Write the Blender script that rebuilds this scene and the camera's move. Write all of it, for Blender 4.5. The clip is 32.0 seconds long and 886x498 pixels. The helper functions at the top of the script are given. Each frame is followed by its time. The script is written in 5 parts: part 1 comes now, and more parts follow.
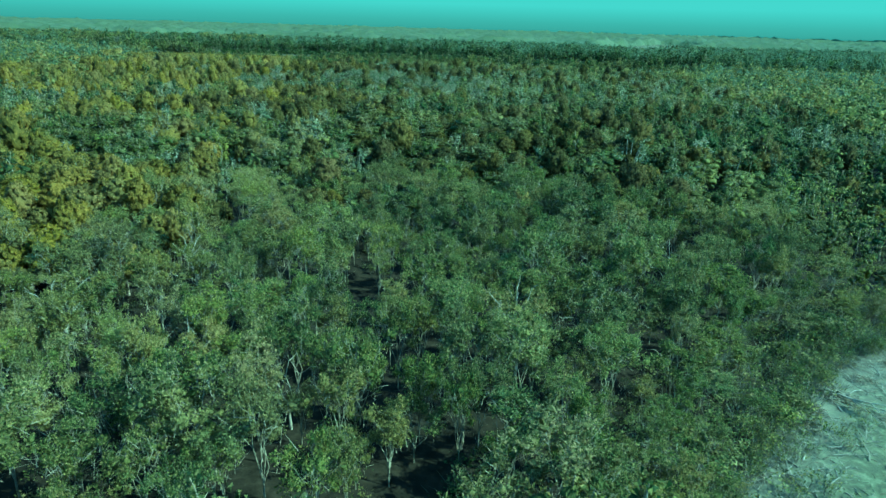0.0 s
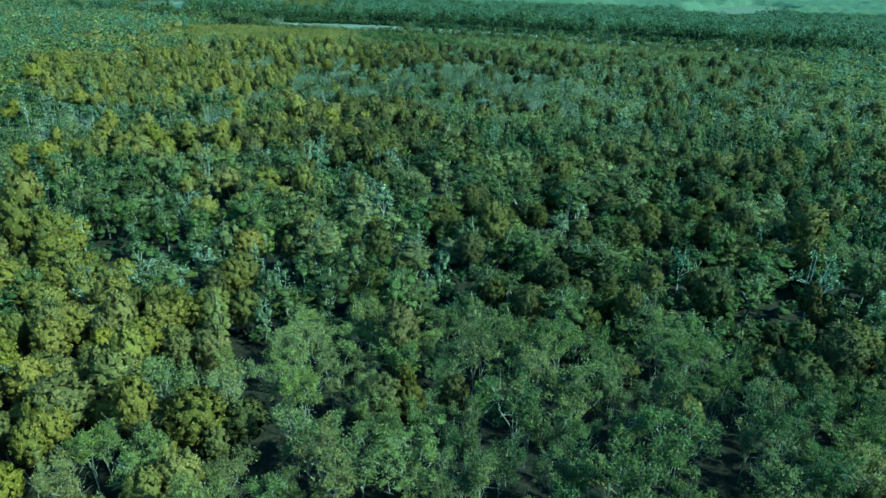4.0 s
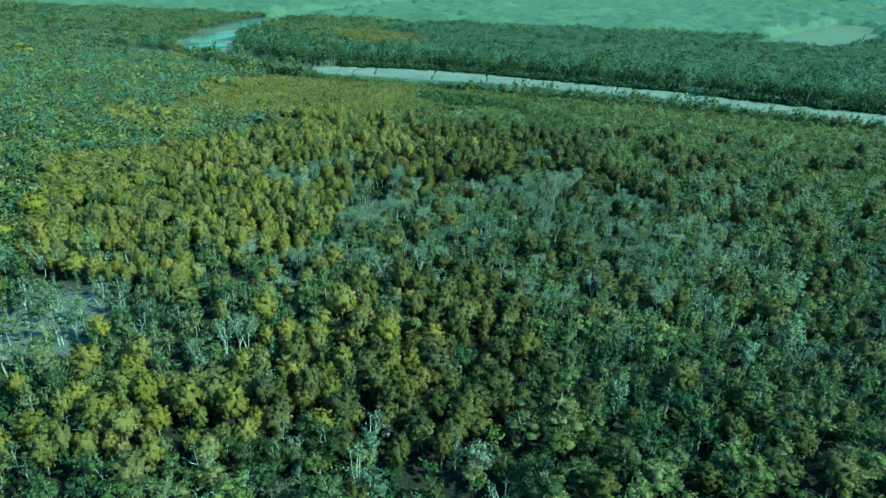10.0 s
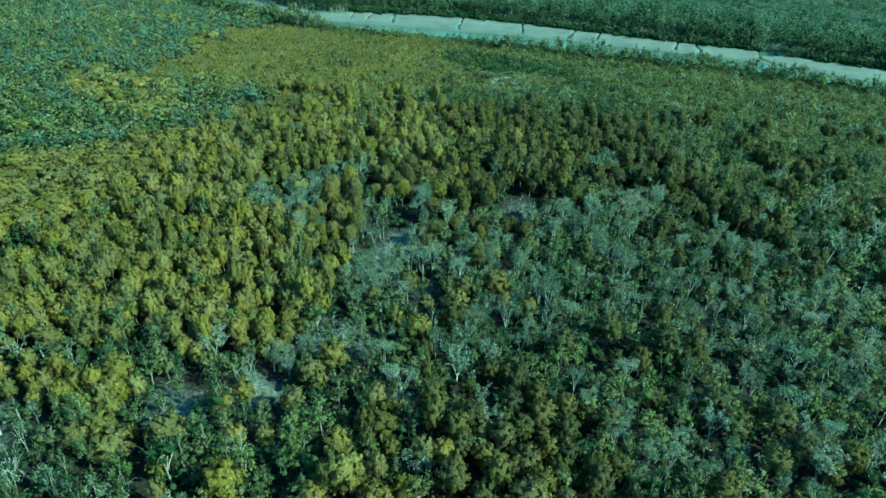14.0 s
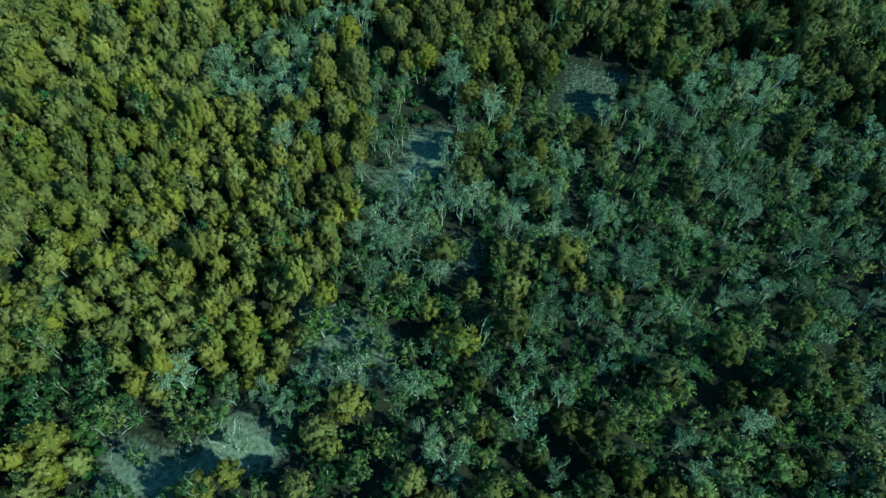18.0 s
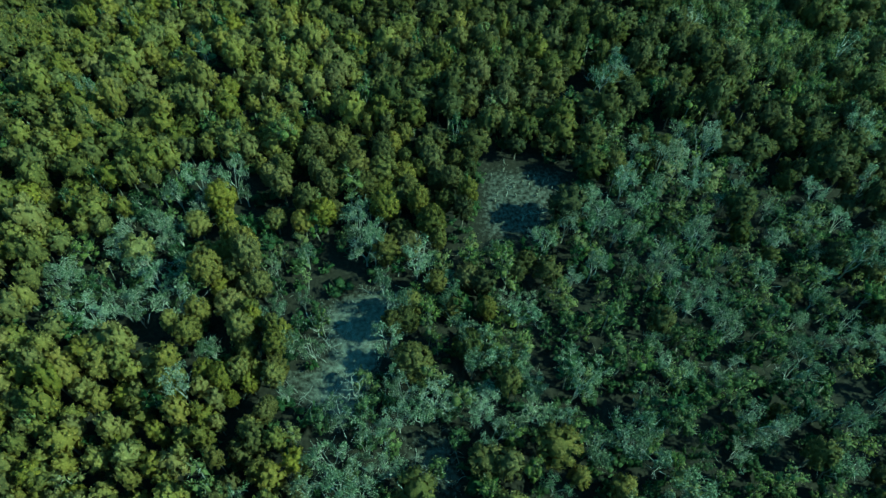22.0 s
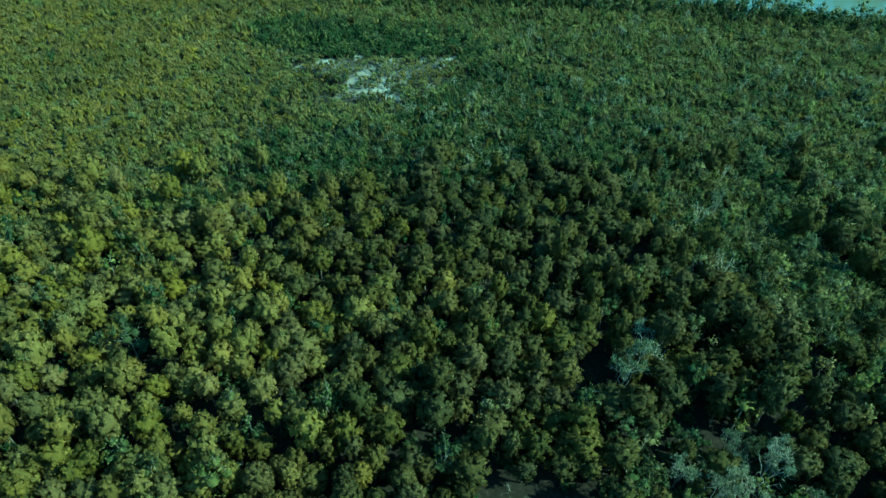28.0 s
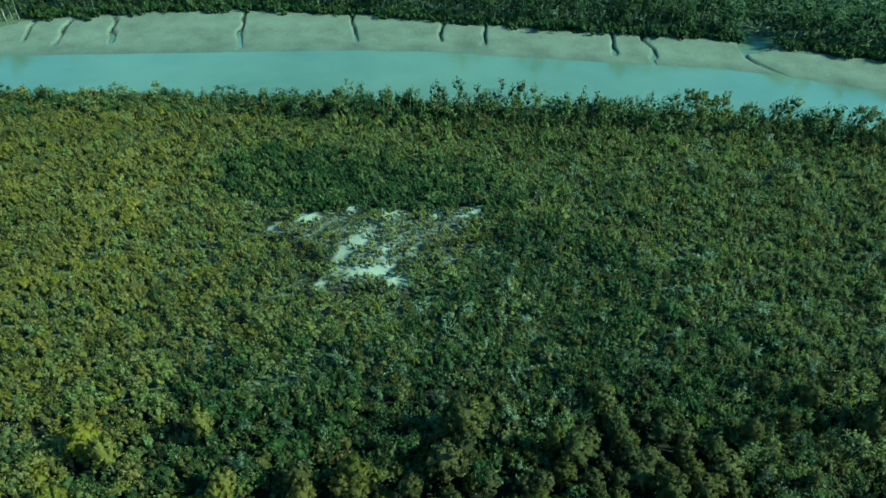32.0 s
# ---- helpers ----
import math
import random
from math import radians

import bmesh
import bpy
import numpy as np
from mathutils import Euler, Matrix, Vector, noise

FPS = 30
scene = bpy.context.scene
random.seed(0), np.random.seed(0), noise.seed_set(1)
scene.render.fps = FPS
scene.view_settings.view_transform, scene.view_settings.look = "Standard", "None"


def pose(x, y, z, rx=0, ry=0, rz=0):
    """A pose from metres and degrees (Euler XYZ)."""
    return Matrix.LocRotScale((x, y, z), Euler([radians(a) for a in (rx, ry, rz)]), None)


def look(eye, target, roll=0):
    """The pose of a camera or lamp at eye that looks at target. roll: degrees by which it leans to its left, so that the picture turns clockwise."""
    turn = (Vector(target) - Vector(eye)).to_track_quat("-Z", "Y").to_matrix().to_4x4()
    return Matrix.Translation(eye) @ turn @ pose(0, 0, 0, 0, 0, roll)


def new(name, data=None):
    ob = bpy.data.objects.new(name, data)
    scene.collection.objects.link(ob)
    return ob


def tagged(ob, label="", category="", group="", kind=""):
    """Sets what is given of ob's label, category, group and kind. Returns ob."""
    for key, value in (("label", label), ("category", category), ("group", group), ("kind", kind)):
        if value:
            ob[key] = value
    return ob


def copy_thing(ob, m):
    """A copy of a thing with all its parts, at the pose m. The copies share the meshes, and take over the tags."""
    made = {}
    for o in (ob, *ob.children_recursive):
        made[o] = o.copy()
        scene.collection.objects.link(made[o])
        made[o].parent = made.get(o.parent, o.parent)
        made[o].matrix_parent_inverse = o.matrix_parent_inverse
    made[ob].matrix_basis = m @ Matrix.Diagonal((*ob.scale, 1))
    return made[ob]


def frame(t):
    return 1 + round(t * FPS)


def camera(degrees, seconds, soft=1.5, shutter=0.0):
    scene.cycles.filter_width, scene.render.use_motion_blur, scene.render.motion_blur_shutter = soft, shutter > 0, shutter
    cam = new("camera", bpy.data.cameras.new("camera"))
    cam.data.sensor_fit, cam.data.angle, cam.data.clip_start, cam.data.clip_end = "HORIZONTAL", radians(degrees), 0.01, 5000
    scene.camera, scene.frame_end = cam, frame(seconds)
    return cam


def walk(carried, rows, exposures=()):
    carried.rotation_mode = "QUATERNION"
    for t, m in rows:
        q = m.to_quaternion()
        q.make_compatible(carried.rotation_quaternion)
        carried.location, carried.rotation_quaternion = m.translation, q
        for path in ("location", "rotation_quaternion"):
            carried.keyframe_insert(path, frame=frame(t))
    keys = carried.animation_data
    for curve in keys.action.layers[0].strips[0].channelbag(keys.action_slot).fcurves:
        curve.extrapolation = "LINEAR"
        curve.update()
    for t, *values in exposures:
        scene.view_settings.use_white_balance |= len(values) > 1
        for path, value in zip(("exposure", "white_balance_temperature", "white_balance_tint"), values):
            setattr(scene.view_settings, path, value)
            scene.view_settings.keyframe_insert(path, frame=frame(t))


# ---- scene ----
cam = camera(71.3, 32.0, soft=1.5)
METRES, EYE, TILT, LEAN, TURN = 300.0, 24.5, -20.0, -1.5, 0.0
ROWS = [
    (0.0, 0.0, 0.0, 0.0, 0.0, 0.0, -0.0),
    (0.5, -0.0003, 0.0095, 0.0079, 0.46, -1.0, -0.2),
    (1.0, -0.0017, 0.0201, 0.0163, 1.06, -1.75, -0.44),
    (1.5, -0.0037, 0.0296, 0.0243, 1.68, -2.48, -0.65),
    (2.0, -0.0065, 0.0397, 0.0333, 2.63, -3.21, -1.02),
    (2.5, -0.0096, 0.0491, 0.0423, 3.64, -3.84, -1.44),
    (3.0, -0.0132, 0.0596, 0.0525, 4.51, -4.12, -1.77),
    (3.5, -0.0168, 0.0696, 0.0619, 4.99, -4.14, -2.0),
    (5.5, -0.0344, 0.1113, 0.103, 5.98, -4.18, -2.37),
    (6.0, -0.039, 0.1222, 0.1141, 6.13, -4.19, -2.4),
    (6.5, -0.043, 0.1326, 0.1245, 6.21, -4.2, -2.43),
    (7.0, -0.0469, 0.144, 0.1359, 6.35, -4.21, -2.47),
    (7.5, -0.0506, 0.1544, 0.1472, 7.22, -4.26, -2.8),
    (8.0, -0.0543, 0.166, 0.1594, 7.92, -4.29, -3.07),
    (8.5, -0.0576, 0.177, 0.1709, 8.42, -4.32, -3.24),
    (9.0, -0.0615, 0.1894, 0.1838, 8.96, -4.36, -3.44),
    (9.5, -0.0653, 0.2007, 0.1956, 9.25, -4.39, -3.55),
    (10.0, -0.0694, 0.2129, 0.2068, 9.63, -4.42, -3.66),
    (10.5, -0.0731, 0.2248, 0.2147, 9.9, -4.45, -3.75),
    (11.0, -0.0777, 0.2385, 0.2235, 10.21, -4.49, -3.84),
    (11.5, -0.0826, 0.2536, 0.2314, 10.48, -4.51, -3.97),
    (12.0, -0.0884, 0.2724, 0.2399, 10.73, -4.91, -4.07),
    (12.5, -0.0941, 0.2915, 0.2483, 10.92, -6.6, -4.14),
    (13.0, -0.1006, 0.3128, 0.2578, 11.12, -8.11, -4.22),
    (13.5, -0.1074, 0.3328, 0.2669, 11.2, -9.43, -4.29),
    (15.5, -0.1366, 0.4151, 0.303, 11.37, -18.63, -4.58),
    (16.0, -0.1439, 0.4334, 0.311, 11.33, -23.38, -4.64),
    (16.5, -0.1501, 0.4482, 0.3174, 11.35, -27.42, -4.71),
    (17.0, -0.1564, 0.4625, 0.3238, 11.36, -31.35, -4.79),
    (17.5, -0.1619, 0.4746, 0.3296, 11.39, -34.11, -4.83),
    (18.0, -0.1676, 0.4871, 0.3359, 11.44, -34.77, -4.84),
    (18.5, -0.1722, 0.4982, 0.3415, 11.2, -34.72, -4.69),
    (19.0, -0.177, 0.51, 0.3468, 8.19, -34.46, -3.48),
    (19.5, -0.1812, 0.5208, 0.3512, 4.43, -34.26, -2.05),
    (20.0, -0.1852, 0.5319, 0.3559, 0.59, -34.15, -0.56),
    (20.5, -0.188, 0.5419, 0.3602, -1.77, -34.2, 0.38),
    (21.0, -0.1906, 0.5517, 0.3645, -2.95, -34.22, 0.82),
    (21.5, -0.1922, 0.5601, 0.3681, -3.54, -34.17, 1.04),
    (22.0, -0.1933, 0.5689, 0.3718, -3.87, -34.09, 1.19),
    (22.5, -0.1939, 0.5768, 0.375, -4.1, -34.05, 1.3),
    (23.0, -0.1938, 0.5855, 0.3784, -4.34, -33.59, 1.42),
    (23.5, -0.193, 0.5936, 0.3818, -4.49, -33.13, 1.47),
    (24.0, -0.1913, 0.6024, 0.3851, -4.54, -32.5, 1.54),
    (24.5, -0.1898, 0.6106, 0.3883, -4.59, -31.83, 1.58),
    (25.0, -0.1883, 0.6193, 0.3916, -4.61, -30.13, 1.64),
    (25.5, -0.1869, 0.6274, 0.3947, -4.65, -28.6, 1.71),
    (26.0, -0.1857, 0.636, 0.3978, -4.67, -26.87, 1.76),
    (26.5, -0.1843, 0.6442, 0.4008, -4.66, -25.34, 1.82),
    (28.5, -0.1788, 0.6863, 0.4166, -4.61, -22.72, 1.88),
    (29.0, -0.1779, 0.7052, 0.4237, -4.58, -22.73, 1.88),
    (29.5, -0.1771, 0.7254, 0.4313, -4.55, -22.75, 1.85),
    (30.0, -0.1764, 0.7486, 0.4401, -4.53, -22.7, 1.88),
    (30.5, -0.1761, 0.7699, 0.4483, -4.53, -22.09, 1.9),
    (31.0, -0.1763, 0.7924, 0.4569, -4.53, -21.48, 1.92),
    (31.5, -0.1767, 0.8119, 0.4641, -4.52, -20.88, 1.94),
    (32.0, -0.1774, 0.8314, 0.4714, -4.56, -20.33, 1.98),
]
EXPOSURES = [(0.0, 1.65, 4200, -66), (3.0, 1.6, 4220, -64), (6.0, 1.67, 4210, -63), (13.0, 1.72, 4210, -63), (17.0, 1.23, 4490, -66), (20.0, 1.18, 4550, -69), (23.0, 1.17, 4440, -69), (26.0, 1.19, 4370, -69), (28.5, 1.3, 4470, -67), (32.0, 1.28, 4890, -65)]
walk(cam, [(t, pose(0, 0, EYE, TILT, LEAN, TURN) @ pose(METRES * x, METRES * y, METRES * z, 90 + pitch, roll, yaw)) for t, x, y, z, yaw, pitch, roll in ROWS], EXPOSURES)

# ---- world and sun ----
SUN_EL, SUN_AZ = 38.0, 106.0  # degrees above the horizon, degrees clockwise from +y
world = bpy.data.worlds.new("sky")
scene.world = world
world.use_nodes = True
wn = world.node_tree.nodes
sky = wn.new("ShaderNodeTexSky")
sky.sky_type, sky.sun_disc = "NISHITA", False
sky.sun_elevation, sky.sun_rotation = radians(SUN_EL), radians(SUN_AZ)
sky.air_density, sky.dust_density, sky.ozone_density = 0.7, 0.1, 4.0
wn["Background"].inputs["Strength"].default_value = 0.15
world.node_tree.links.new(sky.outputs["Color"], wn["Background"].inputs["Color"])
sun_data = bpy.data.lights.new("sun", "SUN")
sun_data.energy, sun_data.angle, sun_data.color = 3.8, radians(0.6), (1.0, 0.93, 0.82)
sun = new("sun", sun_data)
to_sun = Vector((math.sin(radians(SUN_AZ)) * math.cos(radians(SUN_EL)), math.cos(radians(SUN_AZ)) * math.cos(radians(SUN_EL)), math.sin(radians(SUN_EL))))
sun.matrix_world = look(to_sun * 400, (0, 0, 0))


# ---- materials ----
def material(name):
    m = bpy.data.materials.new(name)
    m.use_nodes = True
    nt = m.node_tree
    return m, nt.nodes, nt.links, nt.nodes["Principled BSDF"]


def ramp(nodes, stops):
    r = nodes.new("ShaderNodeValToRGB")
    els = r.color_ramp.elements
    els[0].position, els[0].color = stops[0][0], (*stops[0][1], 1)
    els[1].position, els[1].color = stops[-1][0], (*stops[-1][1], 1)
    for p, c in stops[1:-1]:
        els.new(p).color = (*c, 1)
    return r


def noise_node(nodes, links, coord, scale, detail=4.0, rough=0.6):
    n = nodes.new("ShaderNodeTexNoise")
    n.inputs["Scale"].default_value, n.inputs["Detail"].default_value, n.inputs["Roughness"].default_value = scale, detail, rough
    links.new(coord, n.inputs["Vector"])
    return n


def maths(nodes, links, op, a, b):
    n = nodes.new("ShaderNodeMath")
    n.operation = op
    for i, v in enumerate((a, b)):
        if isinstance(v, (int, float)):
            n.inputs[i].default_value = v
        else:
            links.new(v, n.inputs[i])
    return n.outputs[0]


def foliage(name, stops, glow=0.42, rough=0.6, vary=0.04):
    """Leaves: a colour for each tree, mottled leaf by leaf, letting some light through."""
    m, nodes, links, bsdf = material(name)
    geo, info, att = nodes.new("ShaderNodeNewGeometry"), nodes.new("ShaderNodeObjectInfo"), nodes.new("ShaderNodeAttribute")
    att.attribute_name = "tint"
    coarse = noise_node(nodes, links, geo.outputs["Position"], 0.035, 3.0)
    fine = noise_node(nodes, links, geo.outputs["Position"], 6.0, 4.0, 0.8)
    tree = maths(nodes, links, "FRACT", maths(nodes, links, "ADD", att.outputs["Fac"], info.outputs["Random"]), 0)
    v = maths(nodes, links, "MULTIPLY", tree, 0.5)
    v = maths(nodes, links, "ADD", v, maths(nodes, links, "MULTIPLY", maths(nodes, links, "SUBTRACT", coarse.outputs["Fac"], 0.5), 0.9))
    v = maths(nodes, links, "ADD", v, maths(nodes, links, "MULTIPLY", maths(nodes, links, "SUBTRACT", fine.outputs["Fac"], 0.5), 1.4))
    bulk = nodes.new("ShaderNodeAttribute")
    bulk.attribute_name = "calm"
    single = nodes.new("ShaderNodeMix")
    links.new(bulk.outputs["Fac"], single.inputs["Factor"])
    links.new(geo.outputs["Random Per Island"], single.inputs["A"])
    single.inputs["B"].default_value = 0.45
    v = maths(nodes, links, "ADD", v, maths(nodes, links, "MULTIPLY", single.outputs["Result"], 1.15))
    v = maths(nodes, links, "SUBTRACT", v, 0.33)
    r = ramp(nodes, stops)
    links.new(v, r.inputs["Fac"])
    hue = nodes.new("ShaderNodeHueSaturation")
    other = maths(nodes, links, "FRACT", maths(nodes, links, "MULTIPLY", tree, 7.31), 0)
    links.new(maths(nodes, links, "ADD", maths(nodes, links, "MULTIPLY", other, vary), 0.5 - vary / 2), hue.inputs["Hue"])
    links.new(maths(nodes, links, "ADD", maths(nodes, links, "MULTIPLY", maths(nodes, links, "FRACT", maths(nodes, links, "MULTIPLY", tree, 3.7), 0), 0.2), 0.9), hue.inputs["Saturation"])
    links.new(r.outputs["Color"], hue.inputs["Color"])
    links.new(hue.outputs["Color"], bsdf.inputs["Base Color"])
    bsdf.inputs["Roughness"].default_value = rough
    leafy = noise_node(nodes, links, geo.outputs["Position"], 7.0, 3.0)
    bump = nodes.new("ShaderNodeBump")
    bump.inputs["Strength"].default_value, bump.inputs["Distance"].default_value = 0.75, 0.2
    links.new(leafy.outputs["Fac"], bump.inputs["Height"])
    links.new(bump.outputs["Normal"], bsdf.inputs["Normal"])
    bsdf.inputs["Specular IOR Level"].default_value = 0.15
    tr, mix = nodes.new("ShaderNodeBsdfTranslucent"), nodes.new("ShaderNodeMixShader")
    links.new(hue.outputs["Color"], tr.inputs["Color"])
    mix.inputs["Fac"].default_value = glow
    links.new(bsdf.outputs["BSDF"], mix.inputs[1])
    links.new(tr.outputs["BSDF"], mix.inputs[2])
    links.new(mix.outputs["Shader"], nodes["Material Output"].inputs["Surface"])
    return m


def bark_material(name, dark, pale):
    m, nodes, links, bsdf = material(name)
    geo = nodes.new("ShaderNodeNewGeometry")
    n = noise_node(nodes, links, geo.outputs["Position"], 3.0)
    r = ramp(nodes, [(0.3, dark), (0.65, pale)])
    links.new(n.outputs["Fac"], r.inputs["Fac"])
    links.new(r.outputs["Color"], bsdf.inputs["Base Color"])
    bsdf.inputs["Roughness"].default_value, bsdf.inputs["Specular IOR Level"].default_value = 0.9, 0.15
    return m


LEAF_BRONZE = foliage("bronze_olive_leaves", [(0.0, (0.0504, 0.0456, 0.01472)), (0.45, (0.1128, 0.0912, 0.0247)), (0.8, (0.1672, 0.1292, 0.0342)), (1.0, (0.2336, 0.1691, 0.05415))], vary=0.016)
LEAF_GOLD = foliage("golden_leaves", [(0.0, (0.08659, 0.07814, 0.0227)), (0.45, (0.188, 0.1478, 0.0359)), (0.8, (0.2703, 0.2038, 0.04752)), (1.0, (0.3485, 0.2492, 0.0697))], vary=0.014)
LEAF_OLIVE = foliage("olive_leaves", [(0.0, (0.0363, 0.0361, 0.01235)), (0.45, (0.0846, 0.0741, 0.0209)), (0.8, (0.1309, 0.1064, 0.02945)), (1.0, (0.1913, 0.1425, 0.0494))], vary=0.014)
LEAF_PALE = foliage("pale_olive_leaves", [(0.0, (0.07875, 0.08085, 0.0273)), (0.45, (0.1785, 0.1648, 0.05145)), (0.8, (0.2551, 0.2258, 0.0735)), (1.0, (0.3255, 0.2751, 0.1081))])
LEAF_GREY = foliage("grey_green_leaves", [(0.0, (0.036, 0.049, 0.017)), (0.4, (0.1, 0.112, 0.034)), (0.7, (0.178, 0.172, 0.05)), (1.0, (0.298, 0.26, 0.1))])
LEAF_SILVER = foliage("silvery_leaves", [(0.0, (0.046, 0.059, 0.029)), (0.45, (0.132, 0.144, 0.073)), (0.75, (0.225, 0.225, 0.127)), (1.0, (0.42, 0.395, 0.265))])
LEAF_DARK = foliage("dark_green_leaves", [(0.0, (0.022, 0.0357, 0.0125)), (0.5, (0.057, 0.0745, 0.0245)), (1.0, (0.13, 0.1418, 0.051))])
LEAF_MOSS = foliage("mossy_green_leaves", [(0.0, (0.028, 0.036, 0.01)), (0.45, (0.077, 0.081, 0.0215)), (0.75, (0.132, 0.127, 0.036)), (1.0, (0.215, 0.19, 0.07))], vary=0.025)
# far leaves, paler and bluer: distance haze put into the colour
LEAF_FAR = foliage("haze_tinted_leaves", [(0.0, (0.1, 0.122, 0.074)), (0.5, (0.136, 0.162, 0.096)), (1.0, (0.175, 0.203, 0.12))], vary=0.02)
BARK = bark_material("pale_bark", (0.11, 0.095, 0.068), (0.32, 0.285, 0.21))
BLEACHED = bark_material("bleached_twigs", (0.2, 0.178, 0.135), (0.44, 0.4, 0.32))
BARK_WORN = bark_material("weathered_wood", (0.1, 0.09, 0.07), (0.3, 0.28, 0.23))
BARK_BROWN = bark_material("brown_bark", (0.07, 0.055, 0.04), (0.2, 0.17, 0.13))

# ground: leaf litter under the trees, bare mud on banks and in gaps, pale salt crust
GROUND, gn, gl, gb = material("estuary_ground")
geo = gn.new("ShaderNodeNewGeometry")
big, small = noise_node(gn, gl, geo.outputs["Position"], 0.12), noise_node(gn, gl, geo.outputs["Position"], 1.7, 6.0)
# litter darkened in colour to keep shaded gaps between crowns near black
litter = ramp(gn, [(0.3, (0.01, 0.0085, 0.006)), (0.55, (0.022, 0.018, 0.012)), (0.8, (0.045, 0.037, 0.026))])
mud = ramp(gn, [(0.3, (0.085, 0.08, 0.062)), (0.48, (0.132, 0.125, 0.098)), (0.72, (0.185, 0.175, 0.138))])
crust = ramp(gn, [(0.3, (0.19, 0.172, 0.135)), (0.6, (0.31, 0.285, 0.225))])
gl.new(small.outputs["Fac"], litter.inputs["Fac"])
gl.new(maths(gn, gl, "ADD", maths(gn, gl, "MULTIPLY", big.outputs["Fac"], 0.6), maths(gn, gl, "MULTIPLY", small.outputs["Fac"], 0.4)), mud.inputs["Fac"])
gl.new(big.outputs["Fac"], crust.inputs["Fac"])
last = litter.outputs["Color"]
film = ramp(gn, [(0.34, (0.022, 0.026, 0.014)), (0.5, (0.085, 0.09, 0.052)), (0.66, (0.17, 0.17, 0.11))])
gl.new(small.outputs["Fac"], film.inputs["Fac"])
for attribute, layer in (("mud", mud), ("crust", crust), ("algae_haze", film)):
    att, mix = gn.new("ShaderNodeAttribute"), gn.new("ShaderNodeMix")
    att.attribute_name, mix.data_type = attribute, "RGBA"
    edge = maths(gn, gl, "ADD", att.outputs["Fac"], maths(gn, gl, "MULTIPLY", maths(gn, gl, "SUBTRACT", small.outputs["Fac"], 0.5), 0.8))
    step = gn.new("ShaderNodeMapRange")
    step.inputs["From Min"].default_value, step.inputs["From Max"].default_value = 0.3, 0.7
    gl.new(edge, step.inputs["Value"])
    gl.new(step.outputs["Result"], mix.inputs["Factor"])
    gl.new(last, mix.inputs[6])
    gl.new(layer.outputs["Color"], mix.inputs[7])
    last = mix.outputs[2]
height, wet, soaked = gn.new("ShaderNodeSeparateXYZ"), gn.new("ShaderNodeMapRange"), gn.new("ShaderNodeMix")
gl.new(geo.outputs["Position"], height.inputs["Vector"])
wet.inputs["From Min"].default_value, wet.inputs["From Max"].default_value = -0.75, -1.45
gl.new(maths(gn, gl, "ADD", height.outputs["Z"], maths(gn, gl, "MULTIPLY", big.outputs["Fac"], 0.3)), wet.inputs["Value"])
soaked.data_type, soaked.blend_type = "RGBA", "MULTIPLY"
gl.new(wet.outputs["Result"], soaked.inputs["Factor"])
gl.new(last, soaked.inputs[6])
soaked.inputs[7].default_value = (0.62, 0.66, 0.66, 1)
last = soaked.outputs[2]
gl.new(last, gb.inputs["Base Color"])
gb.inputs["Roughness"].default_value, gb.inputs["Specular IOR Level"].default_value = 0.9, 0.12
bump = gn.new("ShaderNodeBump")
bump.inputs["Strength"].default_value, bump.inputs["Distance"].default_value = 0.5, 0.15
gl.new(small.outputs["Fac"], bump.inputs["Height"])
gl.new(bump.outputs["Normal"], gb.inputs["Normal"])

WATER, wnod, wl, wb = material("turbid_water")
wgeo = wnod.new("ShaderNodeNewGeometry")
wnoise = noise_node(wnod, wl, wgeo.outputs["Position"], 0.03)
wr = ramp(wnod, [(0.35, (0.1, 0.115, 0.08)), (0.65, (0.13, 0.145, 0.1))])
wl.new(wnoise.outputs["Fac"], wr.inputs["Fac"])
wl.new(wr.outputs["Color"], wb.inputs["Base Color"])
wb.inputs["Roughness"].default_value = 0.12
ripple = noise_node(wnod, wl, wgeo.outputs["Position"], 1.2)
wbump = wnod.new("ShaderNodeBump")
wbump.inputs["Strength"].default_value, wbump.inputs["Distance"].default_value = 0.15, 0.05
wl.new(ripple.outputs["Fac"], wbump.inputs["Height"])
wl.new(wbump.outputs["Normal"], wb.inputs["Normal"])

# ---- the plan, in metres ----
NEAR_BANK = [(700, 205), (420, 282), (260, 330), (150, 372), (92, 391), (60, 401), (25, 410), (-15, 416), (-60, 421), (-112, 427), (-150, 428), (-200, 437),
             (-246, 462), (-308, 522), (-335, 581), (-366, 700), (-385, 800), (-370, 1000), (-300, 1300)]
FAR_BANK = [(720, 250), (450, 330), (300, 378), (180, 417), (115, 434), (89, 442), (45, 460), (0, 468), (-37, 477), (-69, 485), (-100, 489), (-122, 488), (-139, 486), (-163, 482), (-172, 474), (-200, 482),
            (-262, 512), (-291, 576), (-322, 660), (-342, 760), (-335, 960), (-265, 1290)]
WATERLINE = [(130, 402), (105, 413), (81, 423), (60, 434), (38, 442), (-2, 449), (-18, 452), (-37, 456), (-68, 458.5), (-101, 458.3), (-132, 458), (-164, 459), (-190, 461), (-215, 468)]
RIVER = NEAR_BANK + FAR_BANK[::-1]
INLET = [(55, 464), (51, 457), (50, 450), (58, 451), (64, 455), (67, 462), (61, 467)]
